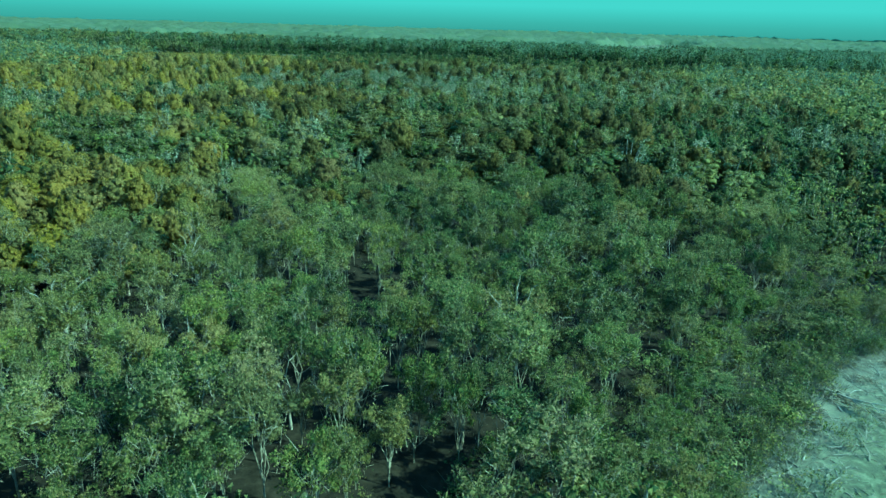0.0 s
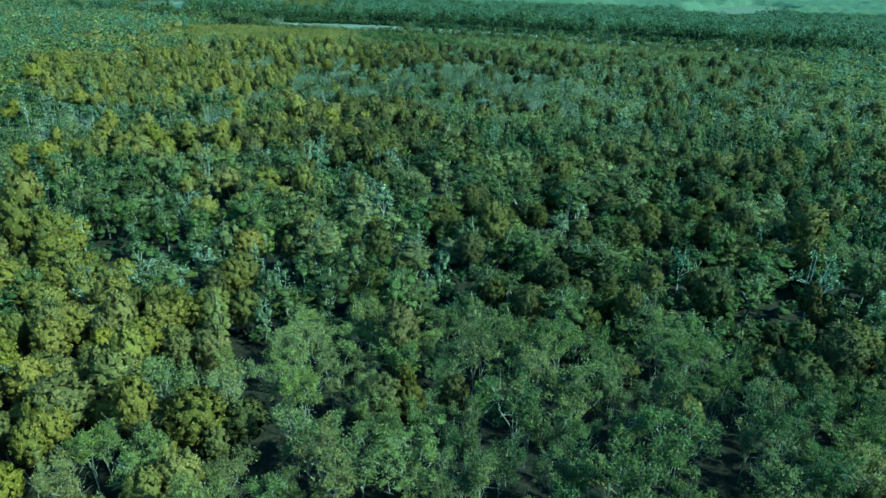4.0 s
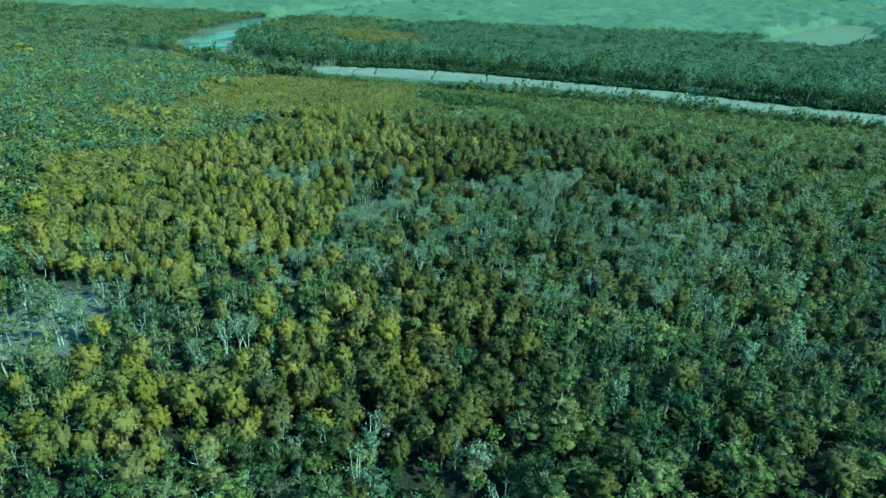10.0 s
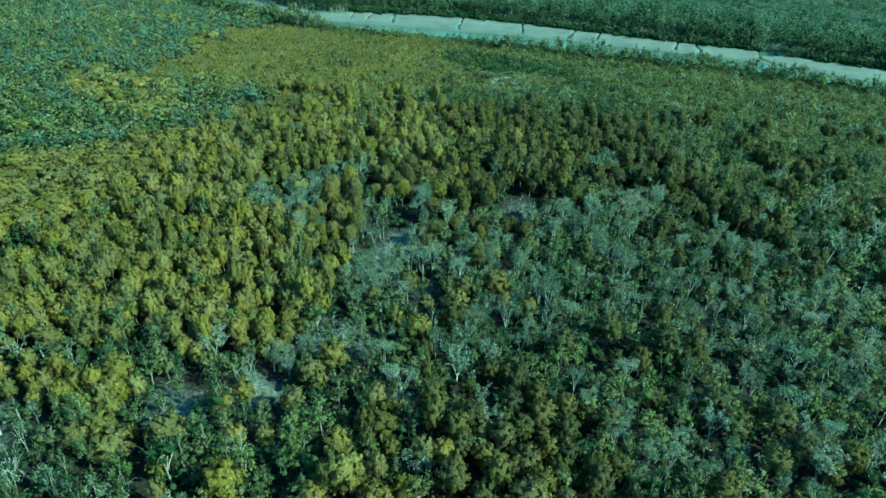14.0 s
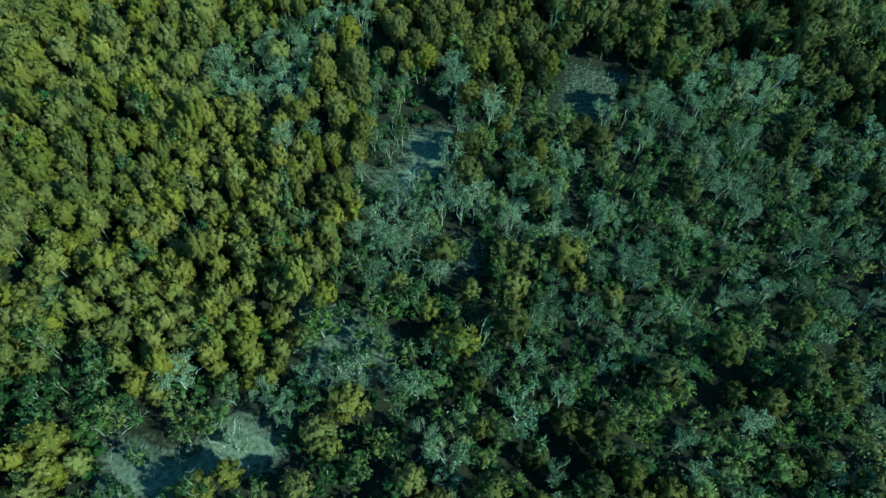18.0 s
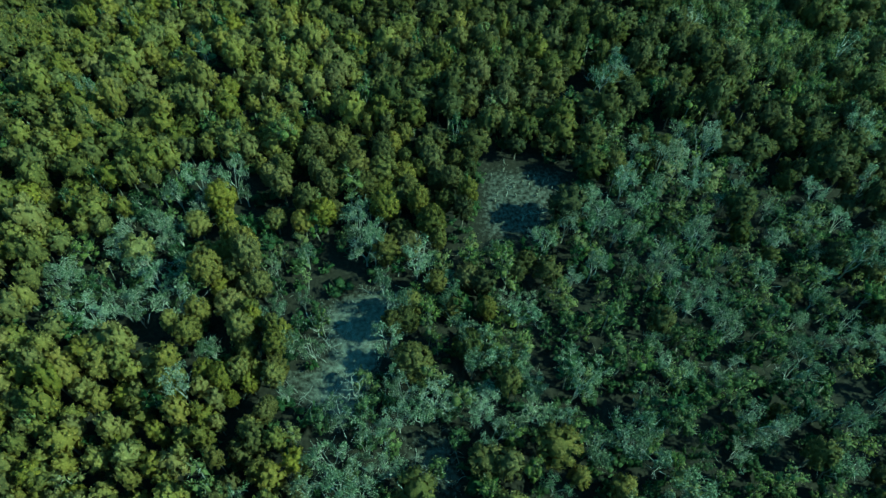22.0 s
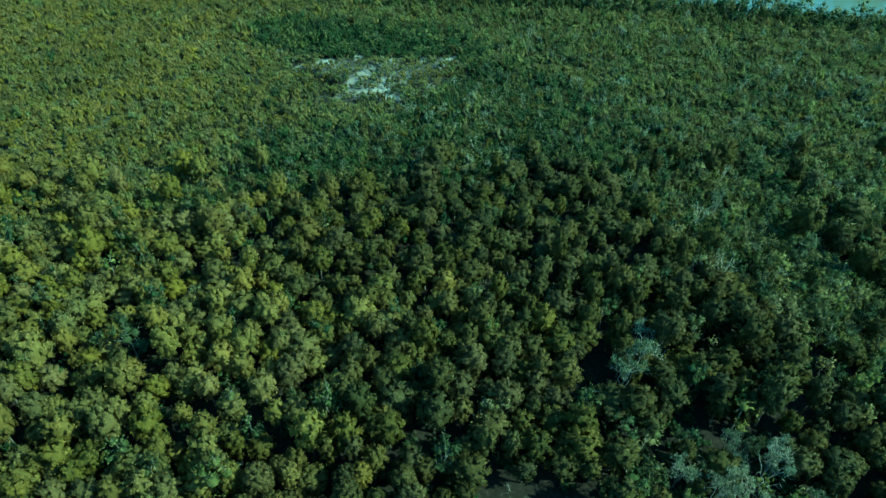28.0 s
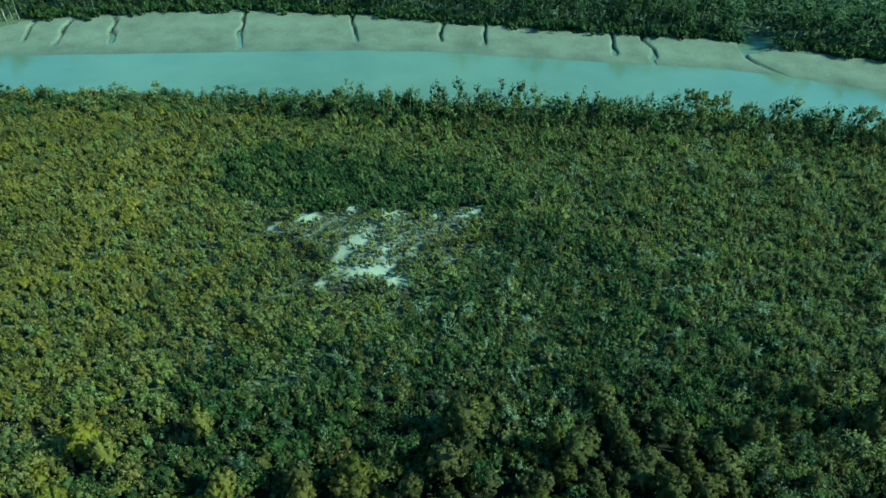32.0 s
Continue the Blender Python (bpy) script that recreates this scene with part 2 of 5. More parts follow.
GULLIES = [[(-161, 480), (-159, 468)], [(-151, 482), (-149, 465)], [(-138, 485), (-136, 476), (-134, 466)], [(-99, 488), (-98, 472), (-97, 462)], [(-65, 485), (-63, 465)], [(-36, 478), (-38, 464)], [(-23, 478), (-25, 461)],
           [(16, 470), (14, 460), (12, 452)], [(26, 468), (23, 461), (25, 455), (22, 446)], [(52, 456), (50, 449), (53, 441), (58, 431)]]
DOMES = [(-171, 238), (-137, 273), (-107, 312), (-81, 321), (-55, 322), (-38, 320), (-32, 327), (-19, 328), (-12, 316), (-8, 299), (-4, 297), (-2, 285), (8, 268), (16, 262), (12, 246), (6, 248), (-1, 256), (-9, 260),
         (-12, 270), (-20, 269), (-25, 270), (-30, 280), (-32, 267), (-36, 262), (-46, 261), (-49, 247), (-54, 251), (-54, 246), (-62, 246), (-64, 258), (-68, 259), (-67, 251), (-72, 250), (-77, 251), (-81, 265), (-86, 266),
         (-92, 258), (-100, 250), (-104, 243), (-100, 237), (-87, 234), (-83, 229), (-75, 227), (-71, 221), (-71, 204), (-74, 195), (-85, 193), (-83, 190), (-87, 189), (-94, 196), (-98, 191), (-104, 188), (-130, 182)]
KNOLL = [(-87, 253), (-81, 254), (-78, 245), (-74, 236), (-73, 229), (-78, 228), (-83, 229), (-86, 236), (-87, 240), (-84, 242)]
CORNER = [(-110, 184), (-95, 184), (-87, 182), (-87, 178), (-96, 176), (-110, 178)]
BAND = [(-84, 130), (-84, 154), (-74, 150), (-66, 161), (-57, 185), (-38, 201), (-24, 192), (-19, 167), (-15, 156), (-32, 142), (-50, 140), (-61, 134), (-73, 132)]
GOLD = [(-70, 96), (-58, 103), (-41, 87), (-21, 63), (-24, 56), (-36, 46), (-50, 60)]
POCKET = [(-104, 243), (-93, 255), (-86, 266), (-81, 262), (-81, 254), (-86, 254), (-84, 243), (-87, 240), (-84, 229), (-91, 235), (-100, 237)]
FLAT = [(-120, 178), (-106, 179), (-96, 169), (-93, 154), (-112, 148), (-122, 160)]
GAP = [(-46.5, 265), (-34, 264), (-32, 259), (-25, 254), (-27, 252), (-36, 256), (-39, 249), (-49, 249), (-48, 258)]
STRIP = [(-77, 231), (-71, 227), (-68, 223), (-64, 226), (-61, 236), (-59, 242), (-63, 243), (-70, 241), (-69, 232)]
SHADE = [(-61, 223), (-54, 224), (-53, 216), (-56, 214), (-59, 216)]
HOLLOW = [(-77, 212), (-73, 209), (-66, 208), (-61, 206), (-60, 200), (-65, 196), (-70, 197), (-77, 202)]
POOL = [(-56, 94), (-53.5, 98), (-50, 97.5), (-47, 95), (-47.5, 91.5), (-51, 89.5), (-54.5, 90.5)]
PUDDLE = [(-90, 187), (-88, 179), (-84, 177), (-76, 184), (-69, 187), (-70, 192), (-78, 193), (-80, 187)]
DARK_BELT = [(-92, 394), (-76, 398), (-53, 394), (-20, 384), (-27, 375), (-54, 378), (-80, 379)]
HOLES = [(-49.5, 91, 2.5), (-41.5, 93, 2), (-7, 99, 3), (-11, 92, 2.5), (0, 108.5, 2), (-21, 123, 1.8), (-29.5, 86.5, 2), (-45.5, 84, 2), (-13.5, 34, 1.8), (-45.5, 310.5, 2), (-19, 297.5, 3.2), (-28, 282, 2.5), (-86.5, 283.5, 2),
         (-74, 283, 2), (-69.5, 271, 1.8), (-62, 256, 2), (-88.5, 237, 2), (-21, 284, 3), (-66, 147, 1.8), (-35.5, 300.5, 2)]
SHORE = [(48, 53), (37, 45), (32, 42), (27, 38), (24, 34), (19, 30), (17, 28), (15, 20), (19, 9), (32, 3), (48, 6), (61, 18), (66, 36), (59, 51)]
BALD = [(-70, 377, 2.6, 0.8), (-76, 373, 1.5, 0.8), (-55, 376, 2.9, 1.1), (-62, 379, 1.0, 0.8), (-61, 369, 1.6, 1.2), (-63, 366.8, 1.7, 1.1), (-39, 377, 2.6, 1.2), (-41, 375, 2.0, 1.0), (-58, 361, 2.3, 0.7), (-61, 360.4, 1.9, 0.7),
        (-54, 358.3, 1.9, 0.9), (-65, 360, 1.5, 0.6), (-64, 364, 1.3, 1.1), (-55, 360.3, 0.9, 0.8), (-56, 366, 0.8, 0.7), (-51, 365, 1.1, 0.7), (-45, 364, 1.2, 0.6), (-46, 376, 1.2, 0.6), (-60, 372, 2.0, 0.6), (-50, 362, 0.9, 0.5),
        (-67, 358, 0.9, 0.5), (-59, 364, 0.7, 0.5), (-2.5, 360, 3.8, 1.3)]
CRUST = [(-78, 376), (-70, 380), (-62, 381), (-47, 378), (-36, 380), (-38, 372), (-45, 362), (-54, 355), (-69, 356), (-67, 365), (-78, 371)]
GLADE = [(-52, 350), (-42, 361), (-34, 374), (-24, 370), (-6, 354), (0, 336), (-8, 310), (-92, 314), (-86, 338), (-57, 346)]
BAR = [(160, 770), (245, 775), (340, 890), (430, 1140), (400, 1190), (285, 995), (200, 845)]
DARK_STAND = [(-14, 84), (40, 92), (66, 150), (40, 168), (8, 160), (-8, 120)]
FAR_GOLD = [(-255, 700), (-185, 600), (-130, 585), (-150, 690), (-215, 745)]
WATER_Z = -1.4


def inside(poly, x, y):
    hit = np.zeros(x.shape, bool)
    for (x0, y0), (x1, y1) in zip(poly, poly[1:] + poly[:1]):
        cross = (y0 > y) != (y1 > y)
        hit ^= cross & (x < (x1 - x0) * (y - y0) / (y1 - y0 + 1e-9) + x0)
    return hit


def away(line, x, y):
    """The distance to a line of points."""
    d = np.full(x.shape, 1e9)
    for (x0, y0), (x1, y1) in zip(line, line[1:]):
        dx, dy = x1 - x0, y1 - y0
        k = np.clip(((x - x0) * dx + (y - y0) * dy) / (dx * dx + dy * dy), 0, 1)
        d = np.minimum(d, np.hypot(x - x0 - k * dx, y - y0 - k * dy))
    return d


def wave(x, y, size, seed=0):
    """Smooth noise between about -1 and 1."""
    r = np.random.RandomState(seed)
    out = 0
    for i in range(7):
        a, k, p = r.uniform(0, 6.28), r.uniform(0.6, 1.7) / size * 6.28, r.uniform(0, 6.28)
        out = out + np.sin(k * (x * math.cos(a) + y * math.sin(a)) + p)
    return out / 3.2


def ground_z(x, y):
    z = 0.12 * wave(x, y, 25, 3) + 0.08 * wave(x, y, 7, 4)
    river = inside(RIVER, x, y)
    depth = np.minimum(np.minimum(away(FAR_BANK, x, y) * np.where(x < -195, 0.25, np.where((x > -125) & (x < -10), 0.055, 0.062)), away(NEAR_BANK, x, y) * 0.5), 2.6)
    to_far, to_line = away(FAR_BANK, x, y), away(WATERLINE, x, y)
    line_y = np.interp(x, *np.array(WATERLINE[::-1]).T)
    flat = np.where(y > line_y, 1.4 * to_far / (to_far + to_line + 0.01), np.minimum(1.4 + 0.2 * to_line, 2.6))
    along = np.clip((x + 215) / 25, 0, 1) * np.clip((130 - x) / 25, 0, 1)
    depth = depth * (1 - along) + np.minimum(flat, np.maximum(away(NEAR_BANK, x, y) * 0.5, 0.1)) * along
    z = np.where(river, z * 0.25 - depth, z)
    edge = away(INLET + INLET[:1], x, y)
    z = z - 2.1 * np.clip(0.1 + np.where(inside(INLET, x, y), edge, -edge) / 2.0, 0, 1)
    for line in GULLIES:
        z = z - 0.85 * np.clip(1.3 - away(line, x + 0.5 * wave(x, y, 6, 9), y) / 0.6, 0, 1)
    return z


# ---- mesh helpers ----
def mesh_of(name, verts, faces, mats, slots=None, smooth=None, points=None, normals=None):
    """verts: n x 3; faces: arrays n x 3 or n x 4; slots, smooth: one value an array of faces; points: attributes of the vertices; normals: n x 3, rounding the shading."""
    me = bpy.data.meshes.new(name)
    faces = [np.asarray(f, np.int32) for f in faces]
    loops = np.concatenate([f.ravel() for f in faces])
    sizes = np.concatenate([np.full(len(f), f.shape[1], np.int32) for f in faces])
    me.vertices.add(len(verts))
    me.vertices.foreach_set("co", np.ascontiguousarray(verts, np.float32).ravel())
    me.loops.add(len(loops))
    me.loops.foreach_set("vertex_index", loops)
    me.polygons.add(len(sizes))
    me.polygons.foreach_set("loop_start", np.concatenate([[0], np.cumsum(sizes)[:-1]]).astype(np.int32))
    for m in mats:
        me.materials.append(m)
    if slots is not None:
        me.polygons.foreach_set("material_index", np.concatenate([np.full(len(f), s, np.int32) for f, s in zip(faces, slots)]))
    me.update(calc_edges=True)
    soft = [normals is not None] * len(faces) if smooth is None or normals is not None else smooth
    me.polygons.foreach_set("use_smooth", np.concatenate([np.full(len(f), s, bool) for f, s in zip(faces, soft)]))
    for key, values in (points or {}).items():
        me.attributes.new(key, "FLOAT", "POINT").data.foreach_set("value", np.asarray(values, np.float32))
    if normals is not None:
        me.attributes.new("custom_normal", "FLOAT_VECTOR", "POINT").data.foreach_set("vector", np.ascontiguousarray(normals, np.float32).ravel())
    return me


def part(name, me, parent=None, label=""):
    ob = new(name, me)
    ob.parent = parent
    return tagged(ob, label) if label else ob


ROUNDING = 0.6


class Shape:
    """Vertices and faces that grow; each batch of faces carries a material slot."""

    def __init__(self):
        self.v, self.f, self.c, self.o, self.n, self.rounded = [], [], [], [], 0, False

    def add(self, verts, faces, slot=0, smooth=False, calm=0.0, around=None):
        """around: the outward direction of the crown at each vertex; faces turn their front to it and are shaded as part of its roundness."""
        verts, faces = np.asarray(verts, float), np.asarray(faces)
        p = verts[faces]
        flat = np.cross(p[:, 1] - p[:, 0], p[:, 2] - p[:, 0])
        if around is not None:
            away_from = np.einsum("ij,ij->i", flat, around[faces[:, 0]]) < 0
            faces, flat = np.where(away_from[:, None], faces[:, ::-1], faces), np.where(away_from[:, None], -flat, flat)
        soft = np.zeros(verts.shape)
        for k in range(faces.shape[1]):
            np.add.at(soft, faces[:, k], flat)
        soft /= np.linalg.norm(soft, axis=1)[:, None] + 1e-12
        if around is not None:
            soft = ROUNDING * around / (np.linalg.norm(around, axis=1)[:, None] + 1e-9) + (1 - ROUNDING) * soft
        self.v.append(verts)
        self.c.append(np.full(len(verts), calm))
        self.o.append(soft)
        self.f.append((faces + self.n, slot, smooth))
        self.n += len(verts)
        self.rounded = self.rounded or around is not None
        return self

    def verts(self):
        return np.concatenate(self.v)

    def normals(self):
        n = np.concatenate(self.o)
        return n / (np.linalg.norm(n, axis=1)[:, None] + 1e-12)

    def mesh(self, name, mats):
        return mesh_of(name, self.verts(), [f for f, _, _ in self.f], mats, [s for _, s, _ in self.f], [s for _, _, s in self.f], {"calm": np.concatenate(self.c)}, self.normals() if self.rounded else None)


def tube(points, radii, sides=4):
    pts, rad = np.asarray(points, float), np.asarray(radii, float)
    ahead = np.gradient(pts, axis=0)
    ahead /= np.linalg.norm(ahead, axis=1)[:, None] + 1e-9
    side = np.cross(ahead, (0.3, 0.9, 0.1))
    side /= np.linalg.norm(side, axis=1)[:, None] + 1e-9
    up = np.cross(ahead, side)
    a = np.arange(sides) * 2 * np.pi / sides
    ring = (np.cos(a)[None, :, None] * side[:, None] + np.sin(a)[None, :, None] * up[:, None]) * rad[:, None, None] + pts[:, None]
    k, j = np.meshgrid(np.arange(len(pts) - 1), np.arange(sides), indexing="ij")
    j2 = (j + 1) % sides
    quads = np.stack([k * sides + j, k * sides + j2, (k + 1) * sides + j2, (k + 1) * sides + j], -1).reshape(-1, 4)
    return ring.reshape(-1, 3), quads


def leaves(centres, outward, length, width, r, loose=0.8):
    """Small pointed leaf sprays, one to each centre, turned at random and facing more or less outward."""
    n = len(centres)
    face = outward + r.normal(0, loose, (n, 3))
    face /= np.linalg.norm(face, axis=1)[:, None] + 1e-9
    along = np.cross(face, r.normal(0, 1, (n, 3)))
    along /= np.linalg.norm(along, axis=1)[:, None] + 1e-9
    across = np.cross(face, along)
    s = r.uniform(0.65, 1.4, (n, 1))
    a, b = along * s * length, across * s * width
    v = np.stack([centres - 0.4 * a, centres + 0.45 * a + 0.5 * b, centres + 0.3 * a - 0.5 * b], 1).reshape(-1, 3)
    return v, np.arange(3 * n).reshape(n, 3)


def sprigs(centres, outward, length, width, r, loose=0.45):
    """Leafy shoots: wedges that start at each centre and widen outward, turned at random about their length."""
    n = len(centres)
    along = outward + r.normal(0, loose, (n, 3))
    along /= np.linalg.norm(along, axis=1)[:, None] + 1e-9
    across = np.cross(along, r.normal(0, 1, (n, 3)))
    across /= np.linalg.norm(across, axis=1)[:, None] + 1e-9
    s = r.uniform(0.6, 1.4, (n, 1))
    a, b = along * s * length, across * s * width
    v = np.stack([centres - 0.45 * a, centres + 0.4 * a + 0.5 * b, centres + 0.55 * a - 0.5 * b], 1).reshape(-1, 3)
    return v, np.arange(3 * n).reshape(n, 3)


def ico(level):
    bm = bmesh.new()
    bmesh.ops.create_icosphere(bm, subdivisions=level, radius=1)
    v = np.array([p.co[:] for p in bm.verts])
    f = np.array([[p.index for p in q.verts] for q in bm.faces])
    bm.free()
    return v, f


ICO = {1: ico(1)}
EIGHT = (np.array([(1, 0, 0), (-1, 0, 0), (0, 1, 0), (0, -1, 0), (0, 0, 1), (0, 0, -1)], float), np.array([(0, 2, 4), (2, 1, 4), (1, 3, 4), (3, 0, 4), (2, 0, 5), (1, 2, 5), (3, 1, 5), (0, 3, 5)]))


def lumpy(dirs, centres, strength=0.36):
    d = dirs @ centres.T
    return 1 - strength + strength * 1.25 * np.clip((d.max(axis=1) - 0.72) / 0.28, 0, 1)


def spread_dirs(n, r):
    k = np.arange(n) + 0.5
    z, a = 1 - 1.7 * k / n, k * 2.39996
    d = np.stack([np.cos(a) * np.sqrt(1 - z * z), np.sin(a) * np.sqrt(1 - z * z), z], 1) + r.normal(0, 0.1, (n, 3))
    return d / np.linalg.norm(d, axis=1)[:, None]


def dome_tree(seed, level, cards, size, slot_leaf=0, slot_bark=1):
    """A round, dense crown of bulging leafy tufts on a short trunk: crown shape and trunk shape, 1 m crown radius, to be scaled.
    Level 1 is a plain lumpy crown for far-off trees, 2 and 3 have more and smaller tufts."""
    r = np.random.RandomState(seed)
    lump = r.normal(0, 1, (16, 3))
    lump[:, 2] = np.abs(lump[:, 2]) * 0.9 - 0.25
    lump /= np.linalg.norm(lump, axis=1)[:, None]
    squash = np.array([1.0, 1.0, r.uniform(1.0, 1.35)])
    crown, trunk = Shape(), Shape()
    v, f = ICO[1]
    if level == 1:
        hull = v * lumpy(v, lump)[:, None] * squash * 0.86 * (1 + r.normal(0, 0.08, (len(v), 1)))
        crown.add(hull + (0, 0, 2.0), f, slot_leaf, True, 1.0, v)
        d = r.normal(0, 1, (cards, 3))
        d[:, 2] = np.where(d[:, 2] < -0.2, -d[:, 2], d[:, 2])
        d /= np.linalg.norm(d, axis=1)[:, None]
        at = d * (lumpy(d, lump) * r.uniform(0.9, 1.06, cards))[:, None] * squash + (0, 0, 2.0)
        out = d
    else:
        crown.add(v * squash * 0.7 + (0, 0, 1.97), f, slot_leaf, True, 1.0, v)
        n = 26 if level == 2 else 64
        way = spread_dirs(n, r)
        core = way * (lumpy(way, lump, 0.05) * r.uniform(0.75, 0.82, n))[:, None] * squash + (0, 0, 2.0)
        wide = math.sqrt(2.0 / n) * r.uniform(0.8, 1.05, n)
        ov, of = EIGHT
        for c, w, to in zip(core, wide, way):
            tuft = (ov @ np.linalg.qr(r.normal(0, 1, (3, 3)))[0]) * (1 + r.normal(0, 0.2, (len(ov), 1)))
            crown.add(c + tuft * w, of, slot_leaf, True, 1.0, 0.8 * tuft + to)
        k = r.randint(0, n, cards)
        d = way[k] * 0.9 + r.normal(0, 0.6, (cards, 3)) + (0, 0, 0.15)
        d /= np.linalg.norm(d, axis=1)[:, None]
        at = core[k] + d * (wide[k] * r.uniform(0.75, 1.15, cards))[:, None]
        out = d * 0.6 + way[k] * 0.7
    most = 2 * cards // 3
    crown.add(*leaves(at[:most], out[:most] * 0.9 + (0, 0, 0.2), size, size * 0.75, r, 0.36), slot_leaf, around=np.repeat(out[:most], 3, 0))
    crown.add(*sprigs(at[most:], out[most:] + (0, 0, 0.35), size * 1.25, size * 0.62, r), slot_leaf, around=np.repeat(out[most:], 3, 0))
    p = np.array([[0, 0, -0.1], [r.normal(0, 0.05), r.normal(0, 0.05), 0.8], [r.normal(0, 0.1), r.normal(0, 0.1), 1.7]])
    trunk.add(*tube(p, [0.1, 0.07, 0.04], 5), slot_bark, True)
    return crown, trunk


def open_tree(seed, clumps, per, size, sides=4, bends=5, spread=1.0, thick=1.0, slot_leaf=0, slot_bark=1, twigs=3, cores=0, slivers=0):
    """A many-stemmed tree with pale crooked limbs and a thin, clumped crown, about 6 m high and 2 m in radius."""
    r = np.random.RandomState(seed)
    crown, trunk = Shape(), Shape()
    stems = r.randint(4, 6)
    tips = []
    first = r.uniform(0, 6.28)
    trunk.add(*tube([(0, 0, -0.2), (0.03, 0.02, 0.6), (0, 0, 1.2)], np.array([0.16, 0.12, 0.1]) * thick, sides + 1), slot_bark, True)
    for i in range(stems):
        a = first + i * 6.28 / stems + r.normal(0, 0.25)
        reach, top = r.uniform(0.5, 1.5) * spread, r.uniform(4.2, 5.6)
        out = np.array([math.cos(a), math.sin(a), 0])
        k = np.linspace(0, 1, bends)[:, None]
        p = out * reach * k ** 1.2 + np.array([0, 0, 1.0]) + np.array([0, 0, top - 1.0]) * k + np.vstack([np.zeros(3), r.normal(0, 0.15, (bends - 1, 3))])
        trunk.add(*tube(p, np.linspace(0.085, 0.025, bends) * thick, sides), slot_bark, True)
        tips.append(p[-1])
        for j in range(twigs):
            s = p[bends // 2] * (1 - j / twigs) + p[-1] * (j / twigs)
            b = a + r.normal(0, 1.0)
            q = s + np.array([math.cos(b) * r.uniform(0.5, 1.1) * spread, math.sin(b) * r.uniform(0.5, 1.1) * spread, r.uniform(0.3, 0.9)])
            mid = (s + q) / 2 + r.normal(0, 0.1, 3)
            trunk.add(*tube([s, mid, q], np.array([0.04, 0.03, 0.015]) * thick, max(3, sides - 1)), slot_bark, True)
            tips.append(q)
    tips = np.array(tips)
    pick = tips[r.permutation(len(tips))[:clumps]] if clumps <= len(tips) else np.vstack([tips, tips[r.randint(0, len(tips), clumps - len(tips))] + r.normal(0, 0.4, (clumps - len(tips), 3))])
    d = r.normal(0, 1, (len(pick) * per, 3))
    d /= np.linalg.norm(d, axis=1)[:, None]
    at = np.repeat(pick, per, 0) + d * np.repeat(r.uniform(0.32, 0.58, len(pick)), per)[:, None] * r.uniform(0.45, 1.0, (len(d), 1)) * (1, 1, 0.85) + (0, 0, 0.1)
    crown.add(*leaves(at[::2], d[::2] * 0.6 + (0, 0, 0.6), size, size * 0.7, r), slot_leaf)
    crown.add(*sprigs(at[1::2], d[1::2] + (0, 0, 0.7), size * 1.3, size * 0.55, r, 0.6), slot_leaf)
    v, f = ICO[1]
    if slivers:
        k = r.randint(0, len(tips), slivers)
        root = tips[k] + r.normal(0, 0.3, (slivers, 3)) - (0, 0, 0.5)
        d = r.normal(0, 1, (slivers, 3)) * (0.6, 0.6, 0.5) + (0, 0, 0.8)
        tip = root + d / np.linalg.norm(d, axis=1)[:, None] * r.uniform(0.7, 1.6, (slivers, 1))
        wide = np.cross(tip - root, r.normal(0, 1, (slivers, 3)))
        wide *= 0.017 / (np.linalg.norm(wide, axis=1)[:, None] + 1e-9)
        crown.add(np.stack([root - wide, root + wide, tip], 1).reshape(-1, 3), np.arange(3 * slivers).reshape(-1, 3), slot_bark)
    for c in pick[:cores]:
        crown.add(c + v * r.uniform(0.14, 0.24) * (1 + r.normal(0, 0.28, (len(v), 1))) * (1, 1, 0.7), f, slot_leaf, False, 1.0)
    return crown, trunk


